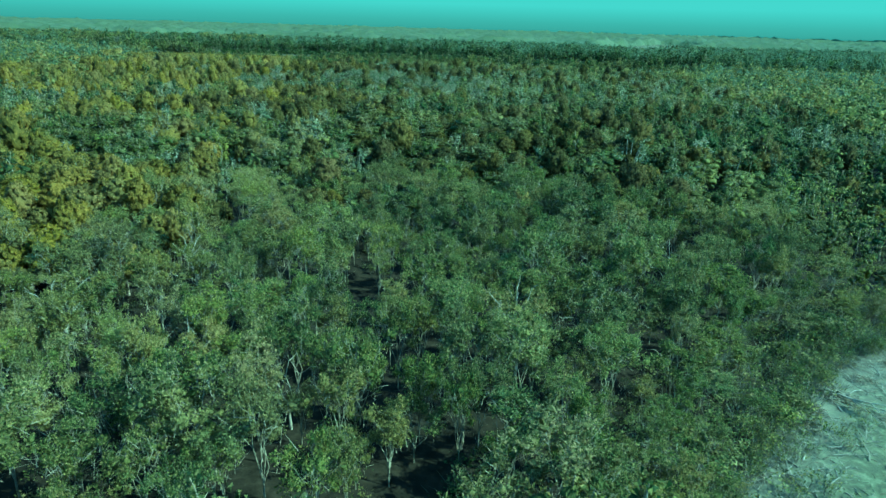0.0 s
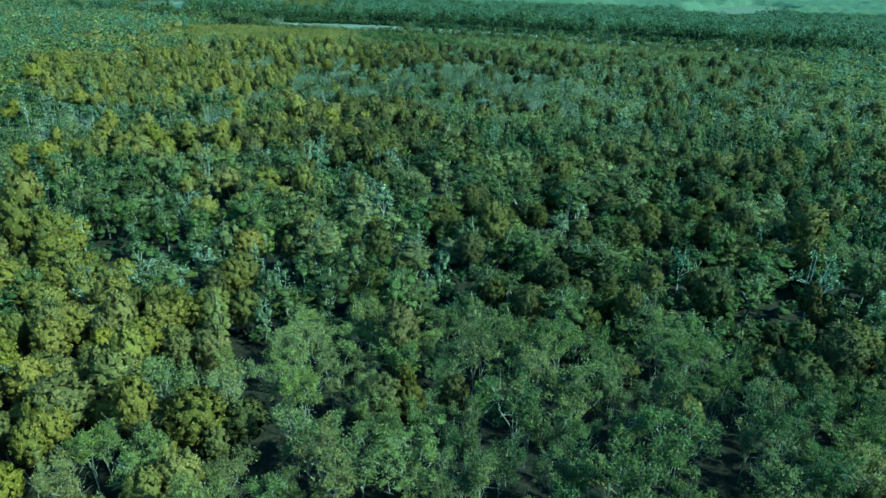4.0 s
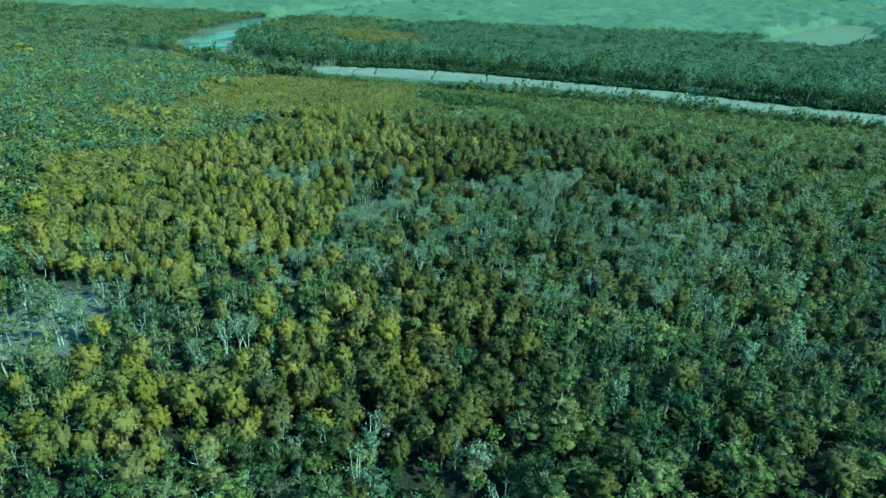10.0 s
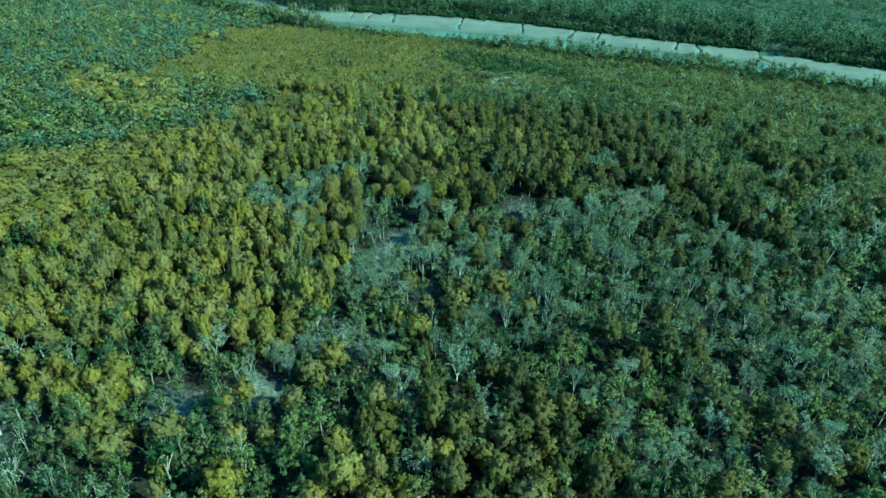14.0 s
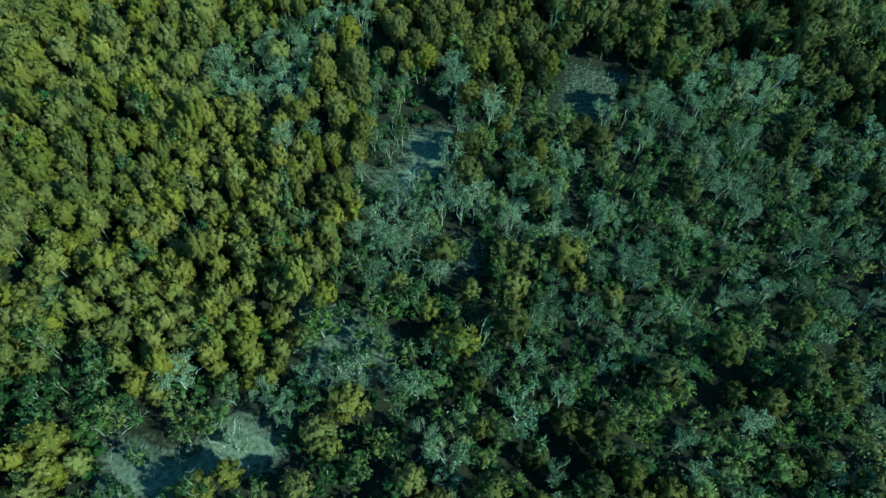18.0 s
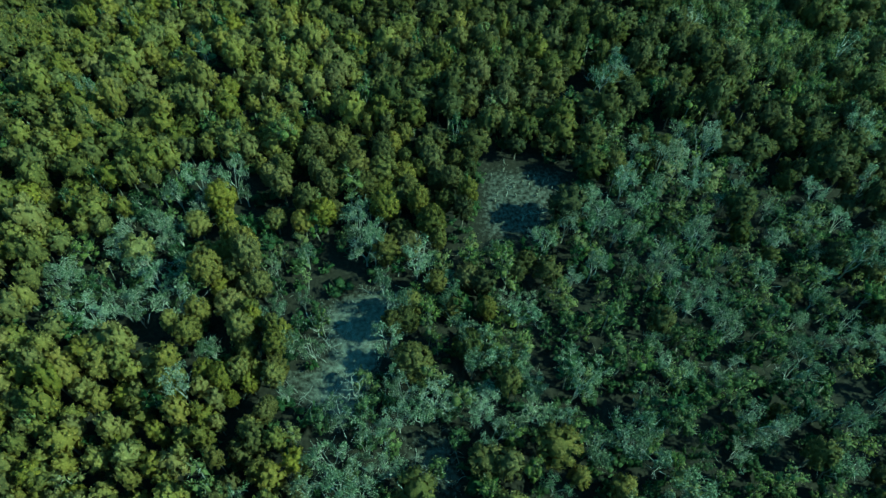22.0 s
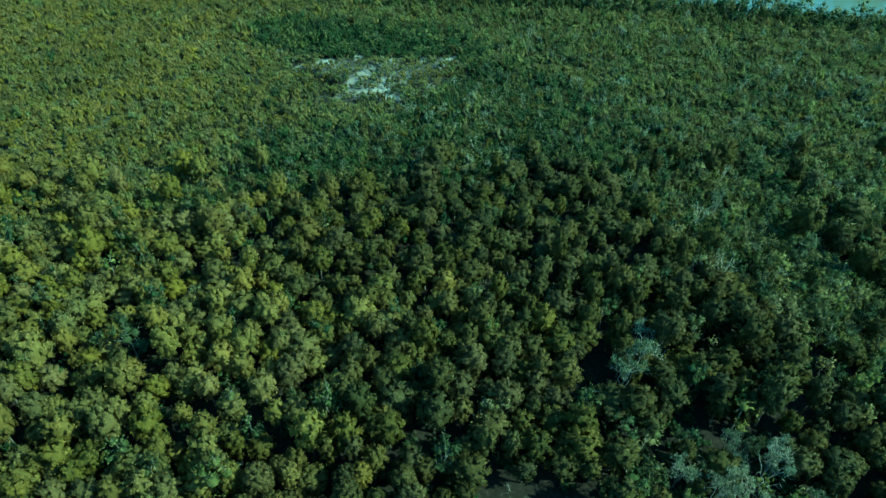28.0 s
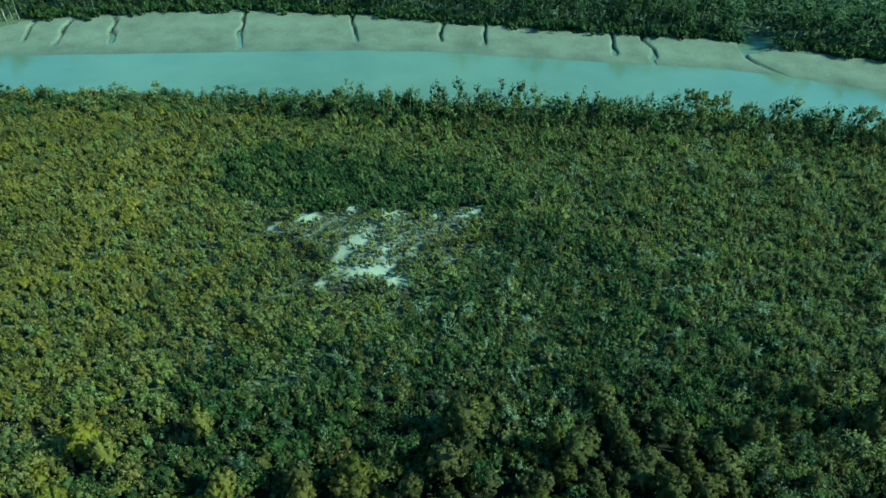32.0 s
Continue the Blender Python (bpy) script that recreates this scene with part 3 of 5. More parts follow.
def clump_tree(seed, blobs, cards, size, low=0.0, twigs=0, slot_leaf=0, slot_bark=1, limbs=3, full=0.62, spray=(0.5, 1.6)):
    """The same kind of tree as seen from farther off: a crown of a few bunches of leaves on forked pale limbs.
    full: how much of each bunch is closed; spray: how far its leaves stand from its middle."""
    r = np.random.RandomState(seed)
    crown = Shape()
    v, f = ICO[1] if limbs else EIGHT
    a = r.uniform(0, 6.28) + np.arange(blobs) * 2.4
    out = np.sqrt((np.arange(blobs) + 0.3) / blobs) * 1.02
    c = np.stack([np.cos(a) * out, np.sin(a) * out, r.uniform(4.2, 5.3, blobs) - out * 0.75 - low * (np.arange(blobs) % 2)], 1)
    skirt = blobs // 2
    b = r.uniform(0, 6.28) + np.arange(skirt) * 6.28 / skirt
    c = np.vstack([c, np.stack([np.cos(b) * 0.85, np.sin(b) * 0.85, r.uniform(1.7, 3.0, skirt)], 1)])
    rad = r.uniform(0.42, 0.62, blobs + skirt) * math.sqrt(5 / (blobs + 1))
    for p, q in zip(c, rad):
        crown.add(p - (0, 0, 0.3) + v * q * full * (1 + r.normal(0, 0.3, (len(v), 1))) * (1, 1, 0.9) + r.normal(0, 0.08, v.shape), f, slot_leaf, False, 1.0, v + p * (0.4, 0.4, 0))
    k = r.randint(0, blobs + skirt, cards)
    d = r.normal(0, 1, (cards, 3))
    d[:, 2] = np.where(d[:, 2] < -0.3, -d[:, 2], d[:, 2])
    d /= np.linalg.norm(d, axis=1)[:, None]
    at, half = c[k] + d * (rad[k] * r.uniform(*spray, cards))[:, None] * (1, 1, 1.15), cards // 2
    out = np.repeat(d + at * (0.3, 0.3, 0) + (0, 0, 0.3), 3, 0)
    crown.add(*leaves(at[:half], d[:half] * 0.5 + (0, 0, 0.6), size, size * 0.7, r), slot_leaf, around=out[:3 * half])
    crown.add(*sprigs(at[half:], d[half:] + (0, 0, 0.6), size * 1.3, size * 0.55, r, 0.6), slot_leaf, around=out[3 * half:])
    if twigs:
        k, d = r.randint(0, blobs, twigs), r.normal(0, 1, (twigs, 3)) * (0.7, 0.7, 0.4) + (0, 0, 0.6)
        root = c[k] - (0, 0, 0.35)
        tip = root + d / np.linalg.norm(d, axis=1)[:, None] * r.uniform(0.6, 1.15, (twigs, 1))
        wide = np.cross(tip - root, r.normal(0, 1, (twigs, 3)))
        wide *= 0.03 / (np.linalg.norm(wide, axis=1)[:, None] + 1e-9)
        crown.add(np.stack([root - wide, root + wide, tip], 1).reshape(-1, 3), np.arange(3 * twigs).reshape(-1, 3), slot_bark)
    if not limbs:
        return crown
    fork = np.array([r.normal(0, 0.15), r.normal(0, 0.15), 1.8])
    crown.add(*tube([(0, 0, -0.1), fork], [0.1, 0.07], 3), slot_bark, True)
    for p in c[:limbs]:
        tip = p + np.array([0, 0, 0.5])
        crown.add(*tube([fork, (fork + tip) / 2 + r.normal(0, 0.2, 3), tip], [0.055, 0.04, 0.02], 3), slot_bark, True)
    return crown


def bush(seed, cards, size, stalks, slot_leaf=0, slot_bark=1):
    """A loose low bush of fine leaves and upright thin stalks, about 1 m in radius and 2 m high."""
    r = np.random.RandomState(seed)
    s = Shape()
    spray = r.normal(0, 1, (9, 3)) * (0.55, 0.55, 0.35) + (0, 0, 1.0)
    d = r.normal(0, 1, (cards, 3))
    d /= np.linalg.norm(d, axis=1)[:, None]
    at = spray[r.randint(0, 9, cards)] + d * r.uniform(0.1, 0.55, (cards, 1))
    at[:, 2] = np.abs(at[:, 2])
    s.add(*leaves(at, d * 0.5 + (0, 0, 0.5), size, size * 0.65, r), slot_leaf)
    root = r.normal(0, 0.4, (stalks, 3)) * (1, 1, 0)
    tip = root * 1.6 + np.c_[r.normal(0, 0.25, (stalks, 2)), r.uniform(1.0, 2.0, stalks)]
    wide = np.cross(tip - root, r.normal(0, 1, (stalks, 3)))
    wide *= 0.018 / (np.linalg.norm(wide, axis=1)[:, None] + 1e-9)
    s.add(np.stack([root - wide, root + wide, tip], 1).reshape(-1, 3), np.arange(3 * stalks).reshape(-1, 3), slot_bark)
    return s


def joined(*shapes):
    out = Shape()
    for s in shapes:
        base = out.n
        out.v.append(s.verts())
        out.c.append(np.concatenate(s.c))
        out.o.append(np.concatenate(s.o))
        out.rounded = out.rounded or s.rounded
        out.f += [(f + base, a, b) for f, a, b in s.f]
        out.n += s.n
    return out


def scatter(name, label, category, shapes, mats, places, seed=0):
    """Many trees in one mesh. places: rows of x, y, z, radius scale, height scale."""
    r = np.random.RandomState(seed)
    kind = r.randint(0, len(shapes), len(places))
    turn = r.uniform(0, 6.28, len(places))
    hue = r.uniform(0, 1, len(places))
    verts, faces, slots, smooth, tint, calm, way, n = [], [], [], [], [], [], [], 0
    for k, shape in enumerate(shapes):
        sel = np.where(kind == k)[0]
        if not len(sel):
            continue
        v = shape.verts()
        c, s = np.cos(turn[sel])[:, None], np.sin(turn[sel])[:, None]
        P = places[sel]
        X = (v[None, :, 0] * c - v[None, :, 1] * s) * P[:, 3:4] + P[:, 0:1]
        Y = (v[None, :, 0] * s + v[None, :, 1] * c) * P[:, 3:4] + P[:, 1:2]
        Z = v[None, :, 2] * P[:, 4:5] + P[:, 2:3]
        verts.append(np.stack([X, Y, Z], -1).reshape(-1, 3))
        o = shape.normals()
        way.append(np.stack([(o[None, :, 0] * c - o[None, :, 1] * s) * P[:, 4:5], (o[None, :, 0] * s + o[None, :, 1] * c) * P[:, 4:5], o[None, :, 2] * P[:, 3:4]], -1).reshape(-1, 3))
        tint.append(np.repeat(hue[sel], len(v)))
        calm.append(np.tile(np.concatenate(shape.c), len(sel)))
        shift = (n + np.arange(len(sel)) * len(v))[:, None, None]
        for f, slot, soft in shape.f:
            faces.append((f[None] + shift).reshape(-1, f.shape[1]))
            slots.append(slot)
            smooth.append(soft)
        n += len(sel) * len(v)
    way = np.concatenate(way)
    way /= np.linalg.norm(way, axis=1)[:, None] + 1e-12
    me = mesh_of(name, np.concatenate(verts), faces, mats, slots, smooth, {"tint": np.concatenate(tint), "calm": np.concatenate(calm)}, way if shapes[0].rounded else None)
    return tagged(new(name, me), label, category, kind="stuff")


# ---- ground and water ----
def axis(dense, lo, hi):
    out = list(dense)
    step = dense[1] - dense[0]
    while out[-1] < hi:
        step *= 1.25
        out.append(out[-1] + step)
    step = dense[1] - dense[0]
    while out[0] > lo:
        step *= 1.25
        out.insert(0, out[0] - step)
    return np.array(out)


fine_x = [np.arange(min(p[0] for p in g) - 1.2, max(p[0] for p in g) + 1.3, 0.4) for g in GULLIES]
gx = axis(np.arange(-190, 131, 1.6), -4600, 4600)
for extra_x in fine_x:
    gx = np.concatenate([gx[(gx < extra_x[0] - 0.2) | (gx > extra_x[-1] + 0.2)], extra_x])
gx = np.sort(gx)
gy = axis(np.concatenate([np.arange(15, 420, 2.6), np.arange(420, 500, 1.1)]), -4600, 4600)
X, Y = np.meshgrid(gx, gy)
Z = ground_z(X, Y)
river_in = inside(RIVER, X, Y)
bare = inside(BAR, X, Y) | river_in
bare = bare * 1.0
# gully beds take the dark litter colour, painting the recesses darker
for line in GULLIES:
    bare = np.minimum(bare, np.clip(away(line, X + 0.5 * wave(X, Y, 6, 9), Y) / 0.7 - 0.1, 0.36, 1))
# inlet bed darkened in colour for tree shade as well as wet mud
bare = np.where(inside(INLET, X, Y), 0.25, bare)


def blend(poly, reach):
    """1 inside a patch, 0 outside, with a slope across its border."""
    d = away(poly + poly[:1], X, Y)
    return np.clip(0.5 + np.where(inside(poly, X, Y), d, -d) / reach, 0, 1)


# GAP and SHADE get less mud: their darker mix imitates shade
soft_mud = np.maximum.reduce([bare * 1.0, blend(GAP, 3.0) * 0.39, blend(STRIP, 4.0) * 0.6, blend(SHADE, 4.0) * 0.45, blend(HOLLOW, 4.0) * 0.5, blend(PUDDLE, 4.0) * 0.6, blend(POOL, 3.0) * 0.5, blend(FLAT, 8.0) * 0.55, blend(SHORE, 6.0)])
# green film on the shore; beyond the river and under scrub it imitates haze
far_land = (Y > np.interp(X, *np.array(FAR_BANK[::-1][5:]).T, left=430)) & ~river_in & ~inside(BAR, X, Y)
algae_haze = 0.8 * far_land + 0.6 * ((Y > 335) & ~far_land & ~river_in) * (1 - blend(CRUST, 8.0)) + blend(SHORE, 9.0) * (0.66 - 0.3 * np.clip((X - 30) / 14, 0, 1)) * (Y < 70)
soft_crust = blend(CRUST, 10.0) * 0.46
for bx, by, rx, ry in BALD:
    soft_crust = np.maximum(soft_crust, np.clip(1.5 - np.hypot((X - bx) / (rx + 0.2), (Y - by) / (ry + 0.4)), 0, 1))
nx, ny = len(gx), len(gy)
i, j = np.meshgrid(np.arange(nx - 1), np.arange(ny - 1))
a = (j * nx + i).ravel()
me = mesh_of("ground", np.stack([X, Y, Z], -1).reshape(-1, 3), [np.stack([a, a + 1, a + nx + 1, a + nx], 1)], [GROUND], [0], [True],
             {"mud": soft_mud.ravel(), "crust": soft_crust.ravel(), "algae_haze": algae_haze.ravel()})
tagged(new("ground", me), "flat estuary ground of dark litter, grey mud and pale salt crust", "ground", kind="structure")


def resample(line, n):
    p = np.array(line, float)
    d = np.concatenate([[0], np.cumsum(np.hypot(*np.diff(p, axis=0).T))])
    k = np.linspace(0, d[-1], n)
    return np.stack([np.interp(k, d, p[:, 0]), np.interp(k, d, p[:, 1])], 1)


n1, n2 = resample(NEAR_BANK, 90), resample(FAR_BANK, 90)
wv = np.concatenate([np.c_[n1, np.full(90, WATER_Z)], np.c_[n2, np.full(90, WATER_Z)]])
k = np.arange(89)
tagged(new("water", mesh_of("water", wv, [np.stack([k, k + 1, k + 91, k + 90], 1)], [WATER])), "calm turbid grey-green tidal river between mud banks", "river", kind="structure")
# this sheet stands for both dark water and tree shade in the inlet
pool = np.array(INLET, float)
pool = np.vstack([pool.mean(axis=0), pool.mean(axis=0) + (pool - pool.mean(axis=0)) * 1.15])
k = np.arange(len(INLET))
tagged(new("water", mesh_of("water", np.c_[pool, np.full(len(pool), -1.0)], [np.stack([k * 0, k + 1, (k + 1) % len(INLET) + 1], 1)], [WATER])), "still dark water and shade in a small inlet of the far bank", "pool", kind="structure")


# ---- the forest: where trees stand ----
def stand(x0, x1, y0, y1, step, seed, jitter=0.42, outer=False):
    """A jittered net of tree places inside the country that is wooded."""
    r = np.random.RandomState(seed)
    x, y = np.meshgrid(np.arange(x0, x1, step), np.arange(y0, y1, step * 0.87))
    x = x + (np.arange(x.shape[0]) % 2)[:, None] * step / 2
    x, y = (x + r.uniform(-jitter, jitter, x.shape) * step).ravel(), (y + r.uniform(-jitter, jitter, y.shape) * step).ravel()
    keep = (x > -(0.95 * y + 25)) & (x < 0.74 * y + 22) & (y > 22)
    keep = ~keep if outer else keep
    keep &= ~inside(RIVER, x, y) & (away(NEAR_BANK, x, y) > 1.0) & (away(FAR_BANK, x, y) > 1.5)
    for poly in (GAP, SHORE, BAR):
        keep &= ~inside(poly, x, y)
    keep &= ~inside(INLET, x, y)
    for hx, hy, hr in HOLES:
        keep &= np.hypot(x - hx, y - hy) > 0.75 * hr
    return x[keep], y[keep]


def places(x, y, radius, height, seed, vary=0.22):
    r = np.random.RandomState(seed)
    s = np.exp(np.clip(r.normal(0, vary, len(x)), -1.8 * vary, 1.8 * vary))
    return np.c_[x, y, ground_z(x, y) - 0.05, radius * s, height * np.exp(r.normal(0, vary * 0.6, len(x))) * s ** 0.3]


def west_edge(y):
    return -132 + 8 * wave(y, y * 0.3, 34, 5)


def east_edge(y):
    return np.where(y < 330, 104, 72) + 8 * wave(y, y * 0.3, 30, 6)


def scrub_edge(x, y):
    """The ragged western limit of the low scrub."""
    return -196 + 16 * wave(x, y, 48, 7)


def muddy(x, y):
    return inside(STRIP, x, y) | inside(FLAT, x, y) | inside(SHADE, x, y) | inside(HOLLOW, x, y) | inside(PUDDLE, x, y) | inside(POOL, x, y)


rng = np.random.RandomState(5)
x, y = stand(-146, 118, 22, 330, 3.0, 1)
within = (x > west_edge(y)) & (x < east_edge(y))
x, y = x[within], y[within]
in_dome, in_band, in_gold, in_strip = inside(DOMES, x, y), inside(BAND, x, y), inside(GOLD, x, y), muddy(x, y)
scattered = np.where(y < 70, 0.0, 0.05 + 0.16 * (wave(x, y, 40, 8) > 0.35))
in_dark = inside(DARK_STAND, x, y)
in_dome |= inside(KNOLL, x, y) | inside(CORNER, x, y)
share = np.where(in_band, 0.68, np.where(in_gold, 0.6, np.where(in_dark, 0.2, scattered)))
luck = rng.uniform(0, 1, len(x))
dome = (luck < share) & ~in_strip & ~in_dome
thin = in_strip & (rng.uniform(0, 1, len(x)) < np.where(inside(STRIP, x, y), 0.66, 0.5))
holes = (wave(x, y, 16, 21) > 1.0) & ~in_dome
edge_of_scrub = np.interp(x, [-137, -107, -55, -35, -22, -8, 10, 140], [273, 312, 324, 320, 330, 322, 326, 330])
openers = ~dome & ~thin & ~holes & (rng.uniform(0, 1, len(x)) < np.where(in_dome, 0.12, np.where((x < -8) & (y > edge_of_scrub), 0.08, 0.95)))
# the closed stand of round crowns: small and dense at its near and far ends, larger in the middle
small, broad = stand(-132, 30, 170, 236, 2.4, 91), stand(-132, 30, 236, 330, 3.1, 94, 0.3)
dx, dy = np.concatenate([small[0], broad[0]]), np.concatenate([small[1], broad[1]])
stand_in = inside(DOMES, dx, dy) | inside(KNOLL, dx, dy) | inside(CORNER, dx, dy)
full = rng.uniform(0, 1, len(dx)) < np.interp(dy, [232, 236, 285, 320], [0.95, 0.9, 0.92, 0.97])
stand_in &= full & (wave(dx, dy, 11, 20) < 1.1)
dx, dy = dx[stand_in], dy[stand_in]

DOME_HI = [dome_tree(10 + k, 3, 2500, 0.112) for k in range(6)]
OPEN_HI = [open_tree(30 + k, 36, 84, 0.13, spread=0.7 + 0.06 * k, thick=0.45, cores=30, twigs=4, slivers=70) for k in range(7)]
DOME_MID = [joined(*dome_tree(50 + k, 2, 500, 0.165)) for k in range(6)]
OPEN_MID = [clump_tree(70 + k, 7, 300, 0.2, low=1.2, twigs=18, full=0.74, spray=(0.55, 1.4)) for k in range(8)]
PUFFY = [clump_tree(290 + k, 9 + k % 4, 950, 0.125, low=1.1, twigs=14, limbs=3, full=0.85, spray=(0.75, 1.3)) for k in range(8)]
OPEN_LOW = [clump_tree(270 + k, 5, 110, 0.32, low=1.0, twigs=10, limbs=1) for k in range(6)]
OPEN_MED = [open_tree(330 + k, 20, 54, 0.18, sides=3, bends=4, thick=0.75, twigs=3, cores=9, slivers=70) for k in range(6)]
SILVER_MID = OPEN_MID[:5] + [joined(*open_tree(170 + k, 12, 16, 0.26, sides=3, bends=3, thick=0.9, twigs=1)) for k in range(2)]


def planted(name, label, category, group, pairs, leaf, bark, rows, seed):
    """One tree for each row, each an object with its trunk and crown; alike trees share their meshes."""
    made = []
    for c, t in pairs:
        base = new(name)
        part("trunk", t.mesh("trunk", [bark, bark]), base)
        part("crown", c.mesh("crown", [leaf, bark]), base)
        made.append(tagged(base, label, category, group))
    r = np.random.RandomState(seed)
    for n, (px, py, pz, rad, high) in enumerate(rows):
        m = pose(px, py, pz, 0, 0, r.uniform(0, 360))
        ob = made[n] if n < len(made) else copy_thing(made[n % len(made)], m)
        ob.matrix_basis = m @ Matrix.Diagonal((rad, rad, high, 1))


def golden(x, y):
    """How golden the round crowns are: 2 golden, 1 bronze, 0 dark olive, in drifts; golder westward, partly imitating
    sunlight there.
    """
    chance = np.where(y < 80, 1.0 - (x + 34) / 50, np.where(y < 125, 0.84 - (x + 44) / 45, np.where(y < 215, 0.92 - (x + 64) / 44, 0.83 - (x + 76) / 50)))
    v = chance + 0.22 * wave(x, y, 35, 42) + rng.normal(0, 0.16, len(x))
    return np.where((v > 0.62) & ~((y > 296) & (x > -74)), 2, np.where(v > 0.28, 1, 0))


# round-crowned trees: the nearest 300 singly, the rest together
P = places(x[dome], y[dome], 1.62, 1.9, 2, 0.26)
D = places(dx, dy, 1.0, 1.85, 92, 0.2)
D[:, 4] *= np.exp(rng.normal(0, 0.15, len(D)))
D[:, 3] *= np.interp(D[:, 1], [225, 242, 285, 320], [1.22, 1.64, 1.6, 1.45])
D[:, 4] *= np.interp(D[:, 1], [225, 242, 285, 320], [0.95, 1.12, 1.05, 0.8])
P = np.vstack([P, D])
extra = np.array([(-36, 252, 2.9), (-31.5, 261, 2.3), (-34, 267.5, 2.3), (-30, 266, 2.2), (-51, 242, 1.8), (-55, 89.5, 3.2), (-64, 100, 3.2), (-37.5, 99, 2.1), (-35, 83.5, 2.6), (-38, 81, 2.8), (-19, 89.5, 3.2), (-35, 91, 2.4), (-15, 115, 2.7),
                  (-6, 92, 1.6), (4, 94.5, 1.5), (4, 102, 1.5), (-2, 89.5, 2.0), (6.5, 90.5, 2.0), (11.5, 110, 2.5), (16, 117.5, 2.2), (9, 114.5, 1.7), (-1.5, 96.5, 1.8), (38, 144, 3.2), (45, 145, 3.2), (34.5, 143.5, 2.3),
                  (11.5, 157.5, 3.2), (7, 155, 2.6), (20, 143, 2.8), (-48.5, 110, 2.1), (-43.5, 111.5, 2.1), (-51, 124, 2.3), (-79, 122, 2.3), (-81.5, 134, 2.1), (-10, 85, 1.4), (-51.5, 81, 2.6), (11, 123.5, 1.9), (25.5, 107.5, 1.9),
                  (18, 112, 2.0), (6, 109, 1.6)], float)
grown = extra[5:][extra[5:, 2] > 2.4]
beside = np.vstack([grown + (2.1 * math.cos(k), 2.1 * math.sin(k), 0) for k in (0.6, 2.9, 4.8)])
beside[:, 2] *= 0.55
extra[5:, 2] = np.minimum(extra[5:, 2], 2.1)
extra = np.vstack([extra, beside])
P = np.vstack([P, np.c_[extra[:, :2], ground_z(extra[:, 0], extra[:, 1]) - 0.05, extra[:, 2], np.minimum(extra[:, 2] * 0.95, 2.5)]])
near = np.argsort(np.minimum.reduce([np.hypot(P[:, 0] + 66, P[:, 1] - 245), 0.7 * np.hypot(P[:, 0] + 38, P[:, 1] - 66), 0.65 * np.hypot(P[:, 0] - 6, P[:, 1] - 92)]))
gold = golden(P[:, 0], P[:, 1])
one, rest = near[:300], near[300:]
for shade, leaf, name, look_of in ((2, LEAF_GOLD, "golden", "golden-olive"), (1, LEAF_BRONZE, "bronze", "bronze-olive"), (0, LEAF_OLIVE, "olive", "dark olive")):
    planted(name + "_tree", "round-crowned mangrove tree with dense " + look_of + " leaves", "tree", name + " mangroves", DOME_HI[shade * 2:shade * 2 + 2], leaf, BARK_BROWN, P[one][gold[one] == shade], 1 + shade)
    scatter(name + "_woods", "dense stand of round " + look_of + " mangrove crowns", "forest", DOME_MID, [leaf, BARK_BROWN], P[rest][gold[rest] == shade], 3 + shade)

# thin-crowned trees with pale limbs
P = places(x[openers], y[openers], 1.08, 1.0, 4, 0.26)
P[:, 3:] *= np.interp(P[:, 1], [262, 325], [1.0, 0.85])[:, None]
P[:, 3] *= np.interp(P[:, 1], [70, 100], [0.92, 1.0])
P[inside(DOMES, P[:, 0], P[:, 1]), 4] *= 1.28
by_shore = away(SHORE[:7], P[:, 0], P[:, 1])
P[:, 4] *= np.interp(by_shore, [1.5, 11.0], [0.25, 1.0])
P[:, 3] *= np.interp(by_shore, [1.5, 11.0], [0.45, 1.0])
silver = rng.uniform(0, 1, len(P)) < np.where((np.hypot(P[:, 0] + 64, P[:, 1] - 228) < 20) | inside(POCKET, P[:, 0], P[:, 1]) | inside(FLAT, P[:, 0], P[:, 1]), 0.62, np.where(np.hypot(P[:, 0] + 58, P[:, 1] - 232) < 36, 0.28, np.where(P[:, 1] > 285, 0.06, np.where((P[:, 0] > -45) & (P[:, 1] > 185) & (P[:, 1] < 275), np.where(P[:, 0] > -22, 0.34, 0.16), np.where((P[:, 0] > -25) & (P[:, 1] < 175), 0.05, 0.1 + 0.2 * (wave(P[:, 0], P[:, 1], 60, 31) > 0.3) * (P[:, 1] > 80))))))
near = np.argsort(np.hypot(P[:, 0] * 0.85 + 3, P[:, 1] - 46))
first = P[near[:480]]
first[:, 3] *= 0.85
# pale-leaved share rises westward, partly standing in for sunlit crowns
sunny = rng.uniform(0, 1, 480) < np.clip(0.02 - first[:, 0] / 32 + 0.2 * wave(first[:, 0], first[:, 1], 22, 84), 0.03, 0.85)
planted("grey_tree", "open-crowned mangrove tree with grey-green leaves and pale crooked limbs", "tree", "grey mangroves", OPEN_HI, LEAF_GREY, BARK, first[~sunny], 5)
planted("pale_tree", "open-crowned mangrove tree with pale olive leaves and crooked limbs", "tree", "pale mangroves", OPEN_HI, LEAF_PALE, BARK, first[sunny], 12)
rest = near[480:]
close = rest[np.argsort(np.hypot(P[rest, 0] + 52, (P[rest, 1] - 236) * 0.9))]
shown = close[silver[close]][:280]
planted("silvery_tree", "thin silvery-leaved mangrove tree with bare pale twigs", "tree", "silvery mangroves", OPEN_MED, LEAF_SILVER, BLEACHED, P[shown] * (1, 1, 1, 0.82, 0.95), 8)
rest = np.setdiff1d(rest, shown)
px, py = P[rest, 0], P[rest, 1]
aside = (px > 45) | (px < -105) | (py > 300)
